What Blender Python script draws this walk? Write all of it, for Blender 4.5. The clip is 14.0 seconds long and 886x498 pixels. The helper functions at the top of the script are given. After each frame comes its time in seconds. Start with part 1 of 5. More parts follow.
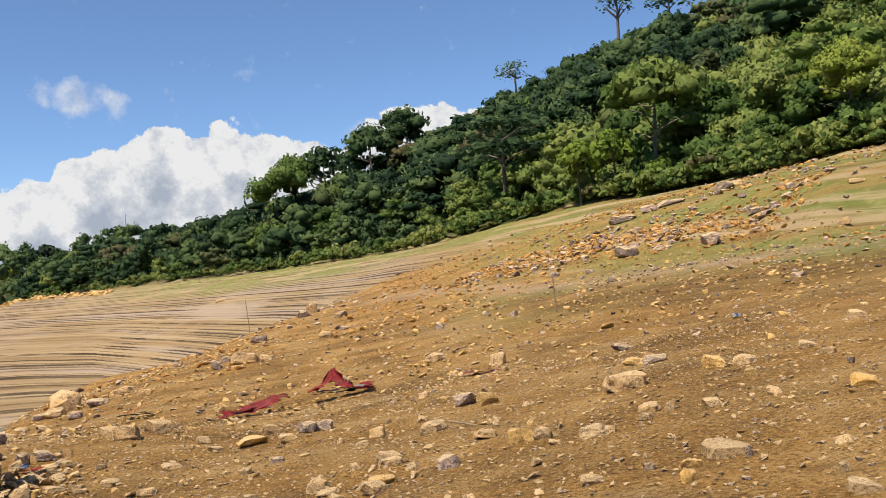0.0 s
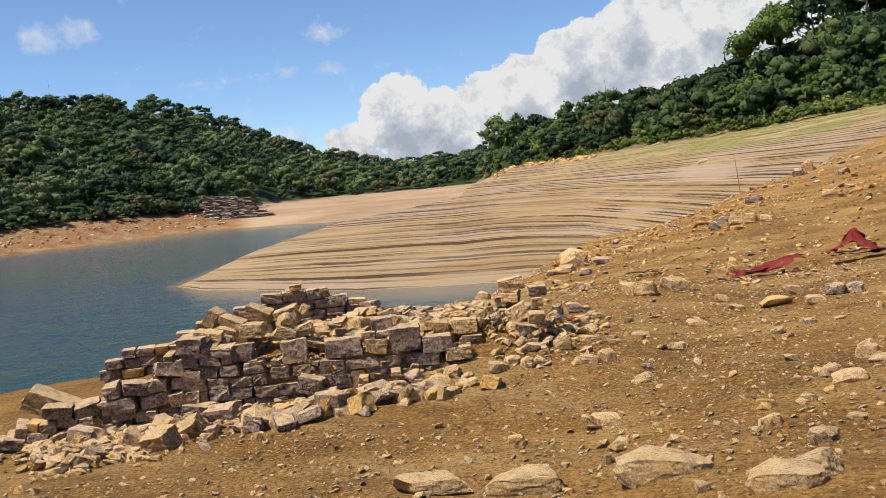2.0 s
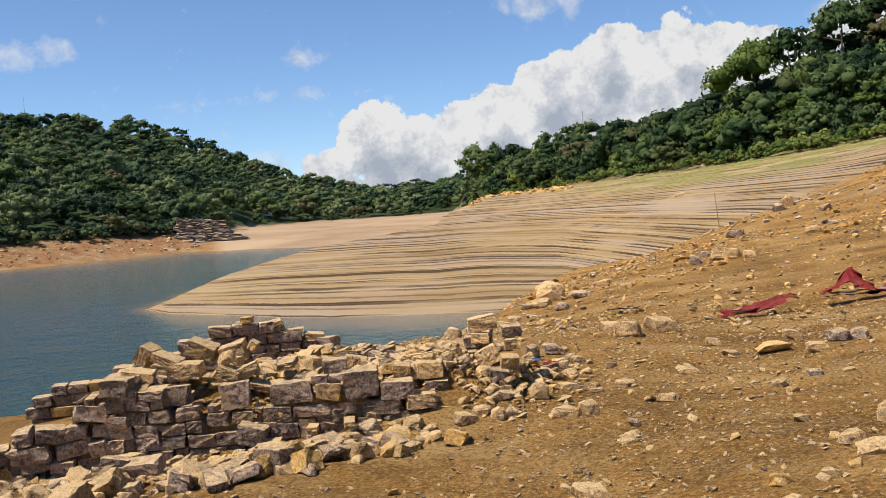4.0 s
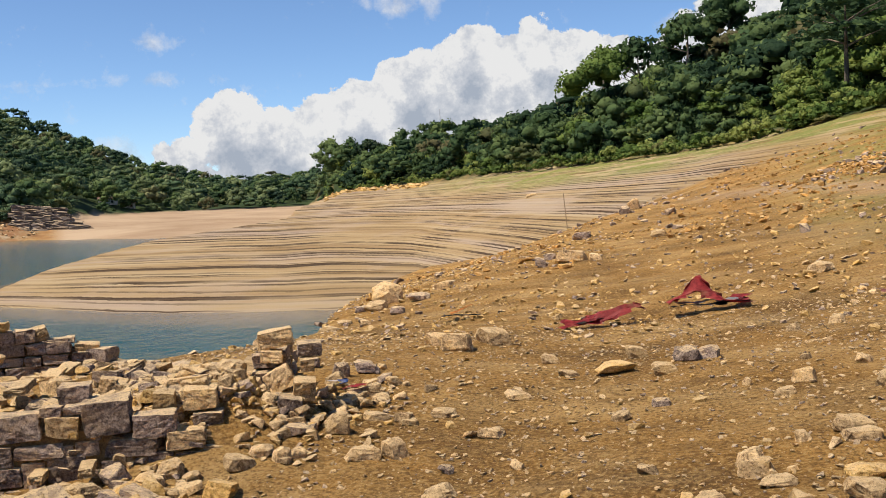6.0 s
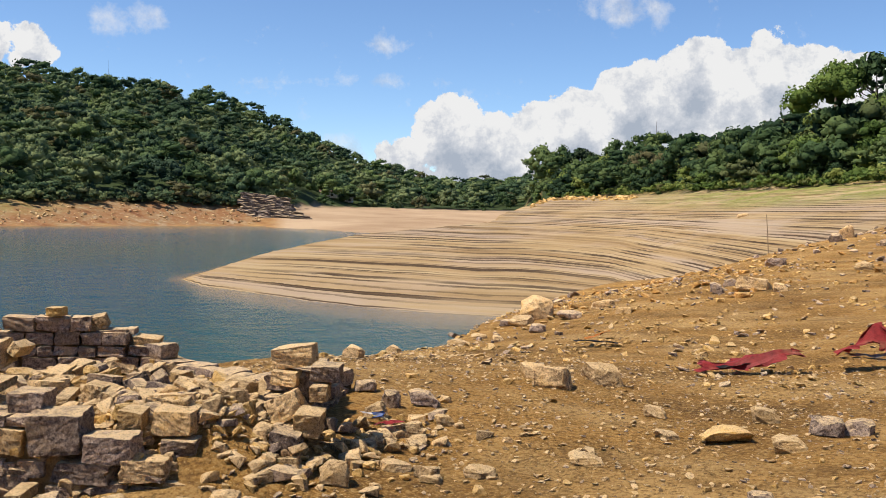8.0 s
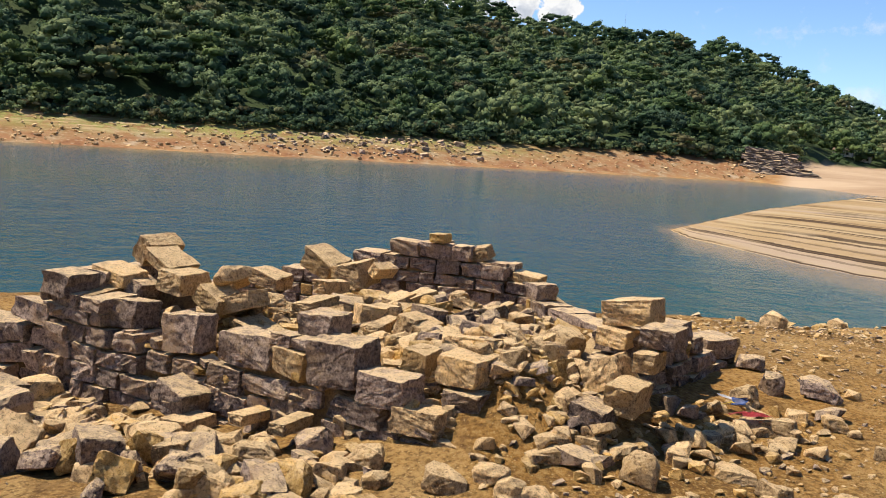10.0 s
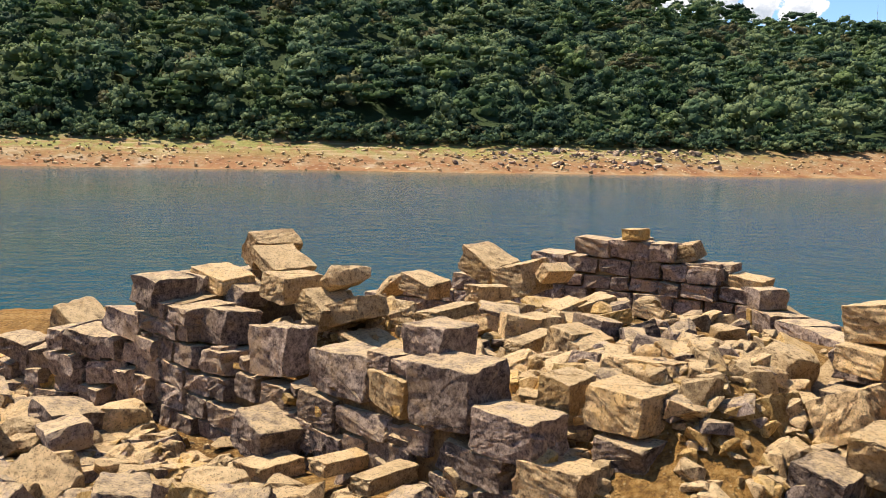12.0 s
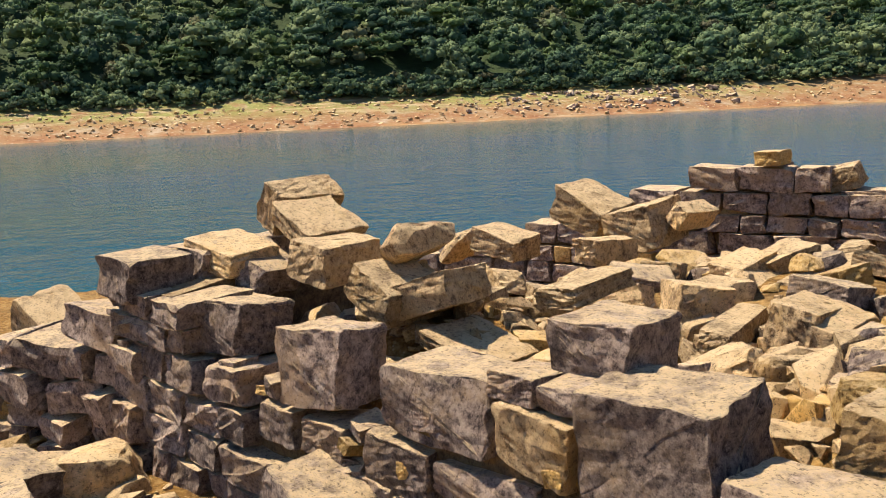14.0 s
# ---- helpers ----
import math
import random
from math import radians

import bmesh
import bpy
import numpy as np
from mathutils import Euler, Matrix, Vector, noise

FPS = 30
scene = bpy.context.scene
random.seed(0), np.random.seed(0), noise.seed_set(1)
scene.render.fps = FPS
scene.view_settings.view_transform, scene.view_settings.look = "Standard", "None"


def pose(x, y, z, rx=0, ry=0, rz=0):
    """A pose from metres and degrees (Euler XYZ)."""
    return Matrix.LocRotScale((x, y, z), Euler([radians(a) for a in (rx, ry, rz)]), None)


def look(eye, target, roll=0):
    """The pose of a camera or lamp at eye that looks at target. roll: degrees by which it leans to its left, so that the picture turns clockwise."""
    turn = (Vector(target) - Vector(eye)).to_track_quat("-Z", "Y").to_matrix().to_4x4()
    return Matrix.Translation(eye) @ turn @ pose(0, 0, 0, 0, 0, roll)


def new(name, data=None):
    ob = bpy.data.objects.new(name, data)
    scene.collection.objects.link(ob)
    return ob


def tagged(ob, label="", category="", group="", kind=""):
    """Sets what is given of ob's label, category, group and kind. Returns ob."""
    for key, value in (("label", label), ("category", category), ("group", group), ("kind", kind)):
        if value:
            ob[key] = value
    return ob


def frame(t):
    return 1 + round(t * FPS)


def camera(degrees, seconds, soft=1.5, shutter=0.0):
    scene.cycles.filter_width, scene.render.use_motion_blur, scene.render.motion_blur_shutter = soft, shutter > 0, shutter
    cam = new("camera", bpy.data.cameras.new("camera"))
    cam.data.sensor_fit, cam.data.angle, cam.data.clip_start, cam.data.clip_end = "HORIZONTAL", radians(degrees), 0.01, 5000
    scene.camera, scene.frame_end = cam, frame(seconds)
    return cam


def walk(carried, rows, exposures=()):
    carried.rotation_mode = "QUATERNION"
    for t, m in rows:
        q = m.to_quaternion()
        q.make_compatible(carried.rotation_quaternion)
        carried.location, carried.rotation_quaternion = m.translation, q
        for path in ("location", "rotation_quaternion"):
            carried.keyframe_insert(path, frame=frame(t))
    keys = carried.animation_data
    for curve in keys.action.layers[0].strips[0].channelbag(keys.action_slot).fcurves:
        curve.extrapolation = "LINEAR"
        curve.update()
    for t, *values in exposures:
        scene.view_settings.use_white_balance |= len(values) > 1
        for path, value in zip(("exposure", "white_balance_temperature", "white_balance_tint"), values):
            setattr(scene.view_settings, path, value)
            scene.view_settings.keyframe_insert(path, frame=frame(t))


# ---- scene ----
cam = camera(49.4, 14.0, soft=0.8)
PATH = [
    (0.0, pose(0.000, 0.000, 1.800, 92.20, 3.81, 0.00)),
    (0.5, pose(-0.114, -0.069, 1.804, 93.12, 4.43, 10.84)),
    (1.0, pose(-0.292, -0.060, 1.803, 93.67, 5.16, 19.04)),
    (1.5, pose(-0.403, -0.079, 1.809, 90.32, 5.53, 25.71)),
    (2.0, pose(-0.490, 0.005, 1.793, 86.30, 5.48, 27.88)),
    (2.5, pose(-0.584, 0.228, 1.766, 85.86, 4.53, 25.78)),
    (2.7, pose(-0.610, 0.295, 1.771, 85.67, 3.76, 24.87)),
    (4.8, pose(-1.160, 1.677, 1.774, 89.86, 4.11, 27.07)),
    (5.0, pose(-1.209, 1.850, 1.756, 90.13, 3.98, 24.65)),
    (5.5, pose(-1.232, 2.347, 1.711, 88.71, 3.52, 18.33)),
    (6.0, pose(-1.137, 2.769, 1.713, 87.10, 2.50, 17.99)),
    (6.5, pose(-1.055, 3.283, 1.690, 86.63, 2.33, 14.56)),
    (7.0, pose(-0.922, 3.792, 1.659, 85.21, 2.09, 13.70)),
    (7.5, pose(-0.830, 4.230, 1.675, 85.66, 0.05, 21.94)),
    (8.0, pose(-0.722, 4.726, 1.662, 87.68, -1.33, 30.51)),
    (8.5, pose(-0.609, 5.189, 1.625, 86.16, -1.87, 38.63)),
    (9.0, pose(-0.688, 5.579, 1.562, 85.66, -3.65, 45.96)),
    (9.2, pose(-0.741, 5.756, 1.561, 85.34, -3.64, 49.18)),
    (11.3, pose(-1.624, 7.099, 1.325, 83.35, -3.40, 69.10)),
    (11.5, pose(-1.765, 7.189, 1.310, 84.19, -2.68, 69.64)),
    (12.0, pose(-2.142, 7.434, 1.219, 83.87, -1.29, 73.51)),
    (12.5, pose(-2.583, 7.597, 1.136, 82.43, -0.12, 75.88)),
    (13.0, pose(-3.013, 7.721, 1.082, 82.53, 1.29, 79.03)),
    (13.5, pose(-3.423, 7.720, 1.045, 82.02, 0.78, 82.77)),
    (14.0, pose(-3.897, 7.593, 1.006, 81.01, 2.37, 74.17)),
]
walk(cam, PATH, [(0.0, 0.34), (2.0, 0.28), (7.0, 0.33), (9.0, 0.48), (11.3, 0.72), (14.0, 0.90)])

# ---- light ----
SUN_DIR = Vector((-0.35, -0.35, 0.87)).normalized()
world = bpy.data.worlds.new("sky_world")
scene.world = world
world.use_nodes = True
wn = world.node_tree
sky = wn.nodes.new("ShaderNodeTexSky")
sky.sky_type = "NISHITA"
sky.sun_disc = False
sky.sun_elevation = math.asin(SUN_DIR.z)
sky.sun_rotation = math.atan2(SUN_DIR.x, SUN_DIR.y)
sky.altitude = 2200
sky.air_density, sky.dust_density, sky.ozone_density = 1.0, 0.0, 6.0
wn.links.new(sky.outputs[0], wn.nodes["Background"].inputs[0])
wn.nodes["Background"].inputs[1].default_value = 0.118
sun = new("sun", bpy.data.lights.new("sun", "SUN"))
sun.data.energy, sun.data.angle, sun.data.color = 5.3, radians(0.53), (1.0, 0.885, 0.74)
sun.matrix_world = look(SUN_DIR * 50, (0, 0, 0))

WATER_Z = -5.58
rng = random.Random(7)


# ---- small helpers ----
def smooth(a, b, v):
    k = np.clip((v - a) / (b - a), 0, 1)
    return k * k * (3 - 2 * k)


def grid_noise(x, y, seed=0):
    """Value noise on the plane, -1 to 1, for arrays."""
    xi, yi = np.floor(x).astype(np.int64), np.floor(y).astype(np.int64)
    u, v = x - xi, y - yi
    u, v = u * u * (3 - 2 * u), v * v * (3 - 2 * v)

    def corner(a, b):
        n = (a * 374761393 + b * 668265263 + seed * 974711) & 0x7FFFFFFF
        n = ((n ^ (n >> 13)) * 1274126177) & 0x7FFFFFFF
        return ((n ^ (n >> 16)) & 0xFFFF) / 32767.5 - 1
    a, b, c, d = corner(xi, yi), corner(xi + 1, yi), corner(xi, yi + 1), corner(xi + 1, yi + 1)
    return (a * (1 - u) + b * u) * (1 - v) + (c * (1 - u) + d * u) * v


def fbm(x, y, octaves=4, seed=0):
    total, amp = 0, 1.0
    for i in range(octaves):
        total = total + amp * grid_noise(x * 2 ** i + 17.3 * i, y * 2 ** i - 9.1 * i, seed + i)
        amp *= 0.5
    return total / 1.9


def mesh_from(name, verts, faces, material=None, attributes=None, shade_smooth=False):
    me = bpy.data.meshes.new(name)
    verts, faces = np.asarray(verts, np.float32), np.asarray(faces, np.int32)
    n, k = len(faces), faces.shape[1]
    me.vertices.add(len(verts))
    me.vertices.foreach_set("co", verts.ravel())
    me.loops.add(n * k)
    me.loops.foreach_set("vertex_index", faces.ravel())
    me.polygons.add(n)
    me.polygons.foreach_set("loop_start", np.arange(0, n * k, k, dtype=np.int32))
    me.polygons.foreach_set("use_smooth", np.full(n, shade_smooth))
    for key, values in (attributes or {}).items():
        at = me.attributes.new(key, "FLOAT", "POINT")
        at.data.foreach_set("value", np.asarray(values, np.float32))
    if material:
        me.materials.append(material)
    me.update()
    me.validate()
    return me


def part(name, bm, material, parent, label=""):
    me = bpy.data.meshes.new(name)
    bm.to_mesh(me)
    bm.free()
    me.materials.append(material)
    ob = new(name, me)
    ob.parent = parent
    return tagged(ob, label)


# ---- node material helpers ----
class Mat:
    """A small builder round one Principled material."""

    def __init__(self, name, roughness=0.9, specular=0.3):
        self.m = bpy.data.materials.new(name)
        self.m.use_nodes = True
        self.t = self.m.node_tree
        self.b = self.t.nodes["Principled BSDF"]
        self.b.inputs["Roughness"].default_value = roughness
        self.b.inputs["Specular IOR Level"].default_value = specular

    def node(self, kind, **values):
        n = self.t.nodes.new(kind)
        for key, v in values.items():
            n.inputs[key].default_value = v
        return n

    def link(self, a, b):
        self.t.links.new(a, b)

    def coords(self):
        return self.node("ShaderNodeTexCoord").outputs["Object"]

    def place(self):
        return self.node("ShaderNodeNewGeometry").outputs["Position"]

    def noise(self, scale, detail=4.0, rough=0.55, vector=None, stretch=None):
        n = self.node("ShaderNodeTexNoise", Scale=scale, Detail=detail, Roughness=rough)
        v = vector or self.coords()
        if stretch:
            mp = self.node("ShaderNodeMapping")
            mp.inputs["Scale"].default_value = stretch
            self.link(v, mp.inputs[0])
            v = mp.outputs[0]
        self.link(v, n.inputs["Vector"])
        return n.outputs["Fac"]

    def voronoi(self, scale, vector=None, feature="F1", out="Distance"):
        n = self.node("ShaderNodeTexVoronoi", Scale=scale)
        n.feature = feature
        self.link(vector or self.coords(), n.inputs["Vector"])
        return n.outputs[out]

    def ramp(self, fac, stops):
        n = self.node("ShaderNodeValToRGB")
        el = n.color_ramp.elements
        while len(el) < len(stops):
            el.new(0.5)
        for e, (p, c) in zip(el, stops):
            e.position, e.color = p, (*c, 1) if not isinstance(c, (int, float)) else (c, c, c, 1)
        self.link(fac, n.inputs[0])
        return n.outputs[0]

    def mix(self, fac, a, b, mode="MIX"):
        n = self.node("ShaderNodeMix")
        n.data_type, n.blend_type = "RGBA", mode
        for value, slot in ((fac, 0), (a, 6), (b, 7)):
            if isinstance(value, (int, float)):
                n.inputs[slot].default_value = value
            elif isinstance(value, tuple):
                n.inputs[slot].default_value = (*value, 1)
            else:
                self.link(value, n.inputs[slot])
        return n.outputs[2]

    def math(self, op, a, b=0.0):
        n = self.node("ShaderNodeMath")
        n.operation = op
        for value, slot in ((a, 0), (b, 1)):
            if isinstance(value, (int, float)):
                n.inputs[slot].default_value = value
            else:
                self.link(value, n.inputs[slot])
        return n.outputs[0]

    def attr(self, key):
        n = self.node("ShaderNodeAttribute")
        n.attribute_name = key
        return n.outputs["Fac"]

    def bump(self, height, distance, strength=1.0, after=None):
        n = self.node("ShaderNodeBump", Strength=strength, Distance=distance)
        self.link(height, n.inputs["Height"])
        if after:
            self.link(after, n.inputs["Normal"])
        return n.outputs[0]

    def done(self, colour, normal=None, rough=None):
        if isinstance(colour, tuple):
            self.b.inputs["Base Color"].default_value = (*colour, 1)
        else:
            self.link(colour, self.b.inputs["Base Color"])
        if normal:
            self.link(normal, self.b.inputs["Normal"])
        if rough:
            self.link(rough, self.b.inputs["Roughness"])
        return self.m


# ---- materials ----
def ground_material():
    m = Mat("dry_lake_ground", 0.95, 0.15)
    p = m.place()
    soil = m.ramp(m.noise(0.55, 6, 0.6, p), [(0.34, (0.15, 0.078, 0.022)), (0.48, (0.28, 0.146, 0.036)), (0.56, (0.36, 0.192, 0.050)), (0.66, (0.47, 0.285, 0.10))])
    streak = m.noise(0.5, 8, 0.68, p, (0.45, 1.3, 1.0))
    soil = m.mix(m.ramp(streak, [(0.48, 0.0), (0.68, 0.6)]), soil, (0.50, 0.33, 0.135))
    soil = m.mix(m.ramp(m.noise(0.42, 7, 0.66, p, (0.8, 1.1, 1)), [(0.54, 0.0), (0.63, 0.5)]), soil, (0.54, 0.37, 0.165))
    grit = m.noise(26.0, 4, 0.7, p)
    soil = m.mix(m.ramp(grit, [(0.50, 0.0), (0.61, 0.6)]), soil, (0.50, 0.32, 0.12))
    soil = m.mix(m.ramp(grit, [(0.40, 0.65), (0.48, 0.0)]), soil, (0.12, 0.064, 0.022))
    specks = m.voronoi(34.0, p)
    soil = m.mix(m.ramp(specks, [(0.10, 0.7), (0.20, 0.0)]), soil, (0.56, 0.41, 0.20))
    soil = m.mix(m.ramp(m.voronoi(15.0, p), [(0.09, 0.8), (0.16, 0.0)]), soil, (0.46, 0.31, 0.13))
    soil = m.mix(m.ramp(m.noise(1.9, 7, 0.72, p, (0.6, 1.4, 1)), [(0.36, 0.45), (0.47, 0.0)]), soil, (0.13, 0.068, 0.022))
    # pale laminated lake sediment
    bands = m.node("ShaderNodeTexNoise", Scale=1.0, Detail=5.0, Roughness=0.65)
    mp = m.node("ShaderNodeMapping")
    mp.inputs["Scale"].default_value = (0.012, 0.012, 3.2)
    m.link(p, mp.inputs[0])
    m.link(mp.outputs[0], bands.inputs["Vector"])
    sand = m.ramp(bands.outputs["Fac"], [(0.28, (0.17, 0.105, 0.046)), (0.42, (0.30, 0.205, 0.10)), (0.55, (0.37, 0.27, 0.145)), (0.72, (0.43, 0.345, 0.22))])
    sand = m.mix(m.ramp(m.noise(0.09, 4, 0.6, p), [(0.5, 0.0), (0.7, 0.55)]), sand, (0.40, 0.31, 0.23))
    sand = m.mix(m.ramp(m.noise(0.5, 5, 0.65, p, (0.03, 0.03, 2.4)), [(0.50, 0.0), (0.58, 0.55)]), sand, (0.37, 0.295, 0.235))
    sand = m.mix(m.ramp(m.noise(0.5, 5, 0.65, p, (0.05, 0.05, 3.4)), [(0.58, 0.0), (0.66, 0.8)]), sand, (0.20, 0.125, 0.055))
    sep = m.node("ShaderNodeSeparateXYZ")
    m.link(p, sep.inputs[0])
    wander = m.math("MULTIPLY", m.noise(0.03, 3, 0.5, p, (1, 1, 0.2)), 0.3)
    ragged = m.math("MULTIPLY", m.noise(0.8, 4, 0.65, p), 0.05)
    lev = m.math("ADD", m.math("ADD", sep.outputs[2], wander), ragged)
    # dark lines at set heights paint in the shade under small scarps
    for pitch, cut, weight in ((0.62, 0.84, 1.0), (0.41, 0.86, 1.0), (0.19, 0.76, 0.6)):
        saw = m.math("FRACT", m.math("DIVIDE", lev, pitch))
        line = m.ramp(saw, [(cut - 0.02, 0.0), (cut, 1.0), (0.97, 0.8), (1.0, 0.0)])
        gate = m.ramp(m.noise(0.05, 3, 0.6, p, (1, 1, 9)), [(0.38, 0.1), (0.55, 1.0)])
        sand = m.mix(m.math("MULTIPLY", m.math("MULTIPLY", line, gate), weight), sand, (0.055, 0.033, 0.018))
    bank = m.ramp(m.noise(0.16, 6, 0.65, p), [(0.32, (0.15, 0.066, 0.03)), (0.46, (0.25, 0.125, 0.055)), (0.56, (0.25, 0.155, 0.075)), (0.68, (0.34, 0.26, 0.17))])
    bank = m.mix(m.ramp(m.voronoi(0.55, p), [(0.12, 0.6), (0.3, 0.0)]), bank, (0.36, 0.29, 0.20))
    flat = m.ramp(m.noise(0.03, 4, 0.6, p, (1, 1, 6)), [(0.35, (0.30, 0.205, 0.125)), (0.65, (0.42, 0.31, 0.20))])
    orange = m.ramp(m.noise(1.6, 6, 0.65, p), [(0.3, (0.20, 0.095, 0.025)), (0.5, (0.40, 0.22, 0.06)), (0.7, (0.56, 0.36, 0.13))])
    grass = m.ramp(m.noise(1.3, 6, 0.65, p), [(0.3, (0.21, 0.16, 0.06)), (0.45, (0.17, 0.19, 0.045)), (0.7, (0.31, 0.28, 0.10))])
    # woodland floor, its green darkened to paint in the shade beneath the trees
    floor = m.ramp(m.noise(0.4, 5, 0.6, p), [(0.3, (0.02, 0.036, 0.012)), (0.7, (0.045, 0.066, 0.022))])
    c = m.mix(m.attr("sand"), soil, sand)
    c = m.mix(m.attr("bank"), c, bank)
    c = m.mix(m.attr("flat"), c, flat)
    c = m.mix(m.math("MULTIPLY", m.attr("orange"), m.ramp(m.noise(0.35, 4, 0.6, p), [(0.42, 0.0), (0.62, 0.9)])), c, orange)
    c = m.mix(m.math("MULTIPLY", m.attr("green"), m.ramp(m.noise(0.3, 5, 0.65, p, (0.4, 1.0, 2.5)), [(0.36, 0.0), (0.54, 1.0)])), c, grass)
    c = m.mix(m.math("MULTIPLY", m.attr("green"), m.ramp(m.noise(0.5, 6, 0.66, p, (0.10, 0.10, 2.6)), [(0.52, 0.0), (0.60, 0.85)])), c, (0.43, 0.32, 0.18))
    c = m.mix(m.math("MULTIPLY", m.attr("green"), m.ramp(m.noise(0.5, 6, 0.66, p, (0.12, 0.12, 4.0)), [(0.36, 0.8), (0.44, 0.0)])), c, (0.15, 0.088, 0.036))
    c = m.mix(m.math("MULTIPLY", m.attr("dark"), m.ramp(m.noise(1.1, 6, 0.7, p, (0.5, 1.4, 1)), [(0.4, 0.2), (0.6, 0.9)])), c, (0.13, 0.068, 0.024))
    c = m.mix(m.math("MULTIPLY", m.attr("track"), m.ramp(m.noise(1.4, 6, 0.7, p, (0.5, 1.4, 1)), [(0.38, 0.15), (0.6, 0.9)])), c, (0.40, 0.285, 0.18))
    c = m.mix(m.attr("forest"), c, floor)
    n = m.bump(m.noise(5.0, 8, 0.75, p), 0.11, 1.0)
    n = m.bump(grit, 0.028, 1.0, n)
    return m.done(c, n)


def water_material():
    m = Mat("lake_water", 0.10, 0.22)
    p = m.place()
    m.b.inputs["IOR"].default_value = 1.33
    depth = m.attr("shallow")
    murk = m.ramp(m.noise(0.012, 3, 0.5, p), [(0.4, (0.012, 0.064, 0.055)), (0.6, (0.006, 0.060, 0.088))])
    c = m.mix(depth, murk, (0.20, 0.15, 0.085))
    gust = m.ramp(m.noise(0.02, 4, 0.6, p), [(0.38, 0.45), (0.62, 1.0)])
    swell = m.math("MULTIPLY", m.noise(0.28, 5, 0.66, p), gust)
    n = m.bump(swell, 1.0, 1.0)
    n = m.bump(m.noise(1.7, 4, 0.65, p, (1.0, 0.8, 1)), 0.16, 1.0, n)
    n = m.bump(m.noise(7.0, 3, 0.6, p), 0.02, 0.8, n)
    return m.done(c, n)


def stone_material(name, dark, mid, light, bare, sunlit_dust_max=0.6):
    m = Mat(name, 0.92, 0.2)
    p = m.place()
    rnd = m.node("ShaderNodeObjectInfo").outputs["Random"]
    isl = m.node("ShaderNodeNewGeometry").outputs["Random Per Island"]
    pick = m.math("FRACT", m.math("ADD", rnd, isl))
    grain = m.noise(30.0, 9, 0.8, p)
    lump = m.noise(6.0, 6, 0.7, p)
    c = m.ramp(grain, [(0.36, dark), (0.47, mid), (0.62, light)])
    # broad weathering: bare patches and dark crusts
    c = m.mix(m.ramp(m.noise(3.2, 8, 0.75, p), [(0.50, 0.0), (0.60, 0.75)]), c, bare)
    c = m.mix(m.ramp(m.noise(4.6, 7, 0.72, p), [(0.36, 0.8), (0.46, 0.0)]), c, dark)
    tone = m.ramp(pick, [(0.0, 0.62), (0.45, 1.0), (1.0, 1.5)])
    c = m.mix(0.85, c, tone, "MULTIPLY")
    # pale dust on upward faces also carries their sunlit look in the colour
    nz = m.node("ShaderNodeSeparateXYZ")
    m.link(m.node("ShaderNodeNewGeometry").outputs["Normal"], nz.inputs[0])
    sunlit_dust = m.math("MULTIPLY", m.ramp(nz.outputs[2], [(0.50, 0.0), (0.86, sunlit_dust_max)]), m.ramp(m.noise(12.0, 8, 0.78, p), [(0.40, 0.2), (0.55, 1.0)]))
    c = m.mix(sunlit_dust, c, (0.70, 0.515, 0.285))
    speck = m.noise(75.0, 5, 0.75, p)
    c = m.mix(m.ramp(speck, [(0.37, 0.7), (0.45, 0.0)]), c, dark)
    c = m.mix(m.ramp(speck, [(0.55, 0.0), (0.64, 0.55)]), c, light)
    n = m.bump(lump, 0.03, 0.8)
    n = m.bump(grain, 0.022, 1.0, n)
    n = m.bump(speck, 0.005, 0.9, n)
    return m.done(c, n)


def leaf_material(name, dark, mid, light):
    m = Mat(name, 0.75, 0.12)
    isl = m.node("ShaderNodeNewGeometry").outputs["Random Per Island"]
    p = m.place()
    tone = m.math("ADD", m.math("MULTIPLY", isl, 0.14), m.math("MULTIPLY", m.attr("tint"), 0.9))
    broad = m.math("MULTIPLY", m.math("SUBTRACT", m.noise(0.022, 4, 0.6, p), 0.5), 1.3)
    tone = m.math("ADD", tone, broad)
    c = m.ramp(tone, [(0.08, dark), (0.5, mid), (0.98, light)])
    # a few trees are dry and brownish
    c = m.mix(m.ramp(m.attr("dry"), [(0.90, 0.0), (0.97, 0.75)]), c, (0.15, 0.125, 0.06))
    tr = m.node("ShaderNodeBsdfTranslucent")
    m.link(c, tr.inputs[0])
    mx = m.node("ShaderNodeMixShader", Fac=0.3)
    m.link(m.b.outputs[0], mx.inputs[1])
    m.link(tr.outputs[0], mx.inputs[2])
    m.link(mx.outputs[0], m.t.nodes["Material Output"].inputs[0])
    return m.done(c, m.bump(m.noise(0.9, 5, 0.7, p), 0.5, 0.8))


MAT_GROUND = ground_material()
MAT_WATER = water_material()
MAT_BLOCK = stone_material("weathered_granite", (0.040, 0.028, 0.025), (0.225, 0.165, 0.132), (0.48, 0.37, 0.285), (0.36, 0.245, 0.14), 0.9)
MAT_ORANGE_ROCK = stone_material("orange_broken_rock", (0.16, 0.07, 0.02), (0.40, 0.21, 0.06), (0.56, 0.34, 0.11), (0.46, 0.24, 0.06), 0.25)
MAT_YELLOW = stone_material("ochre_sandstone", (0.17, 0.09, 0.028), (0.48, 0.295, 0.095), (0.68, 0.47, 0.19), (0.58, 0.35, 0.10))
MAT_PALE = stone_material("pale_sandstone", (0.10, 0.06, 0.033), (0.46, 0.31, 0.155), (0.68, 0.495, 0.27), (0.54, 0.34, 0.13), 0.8)
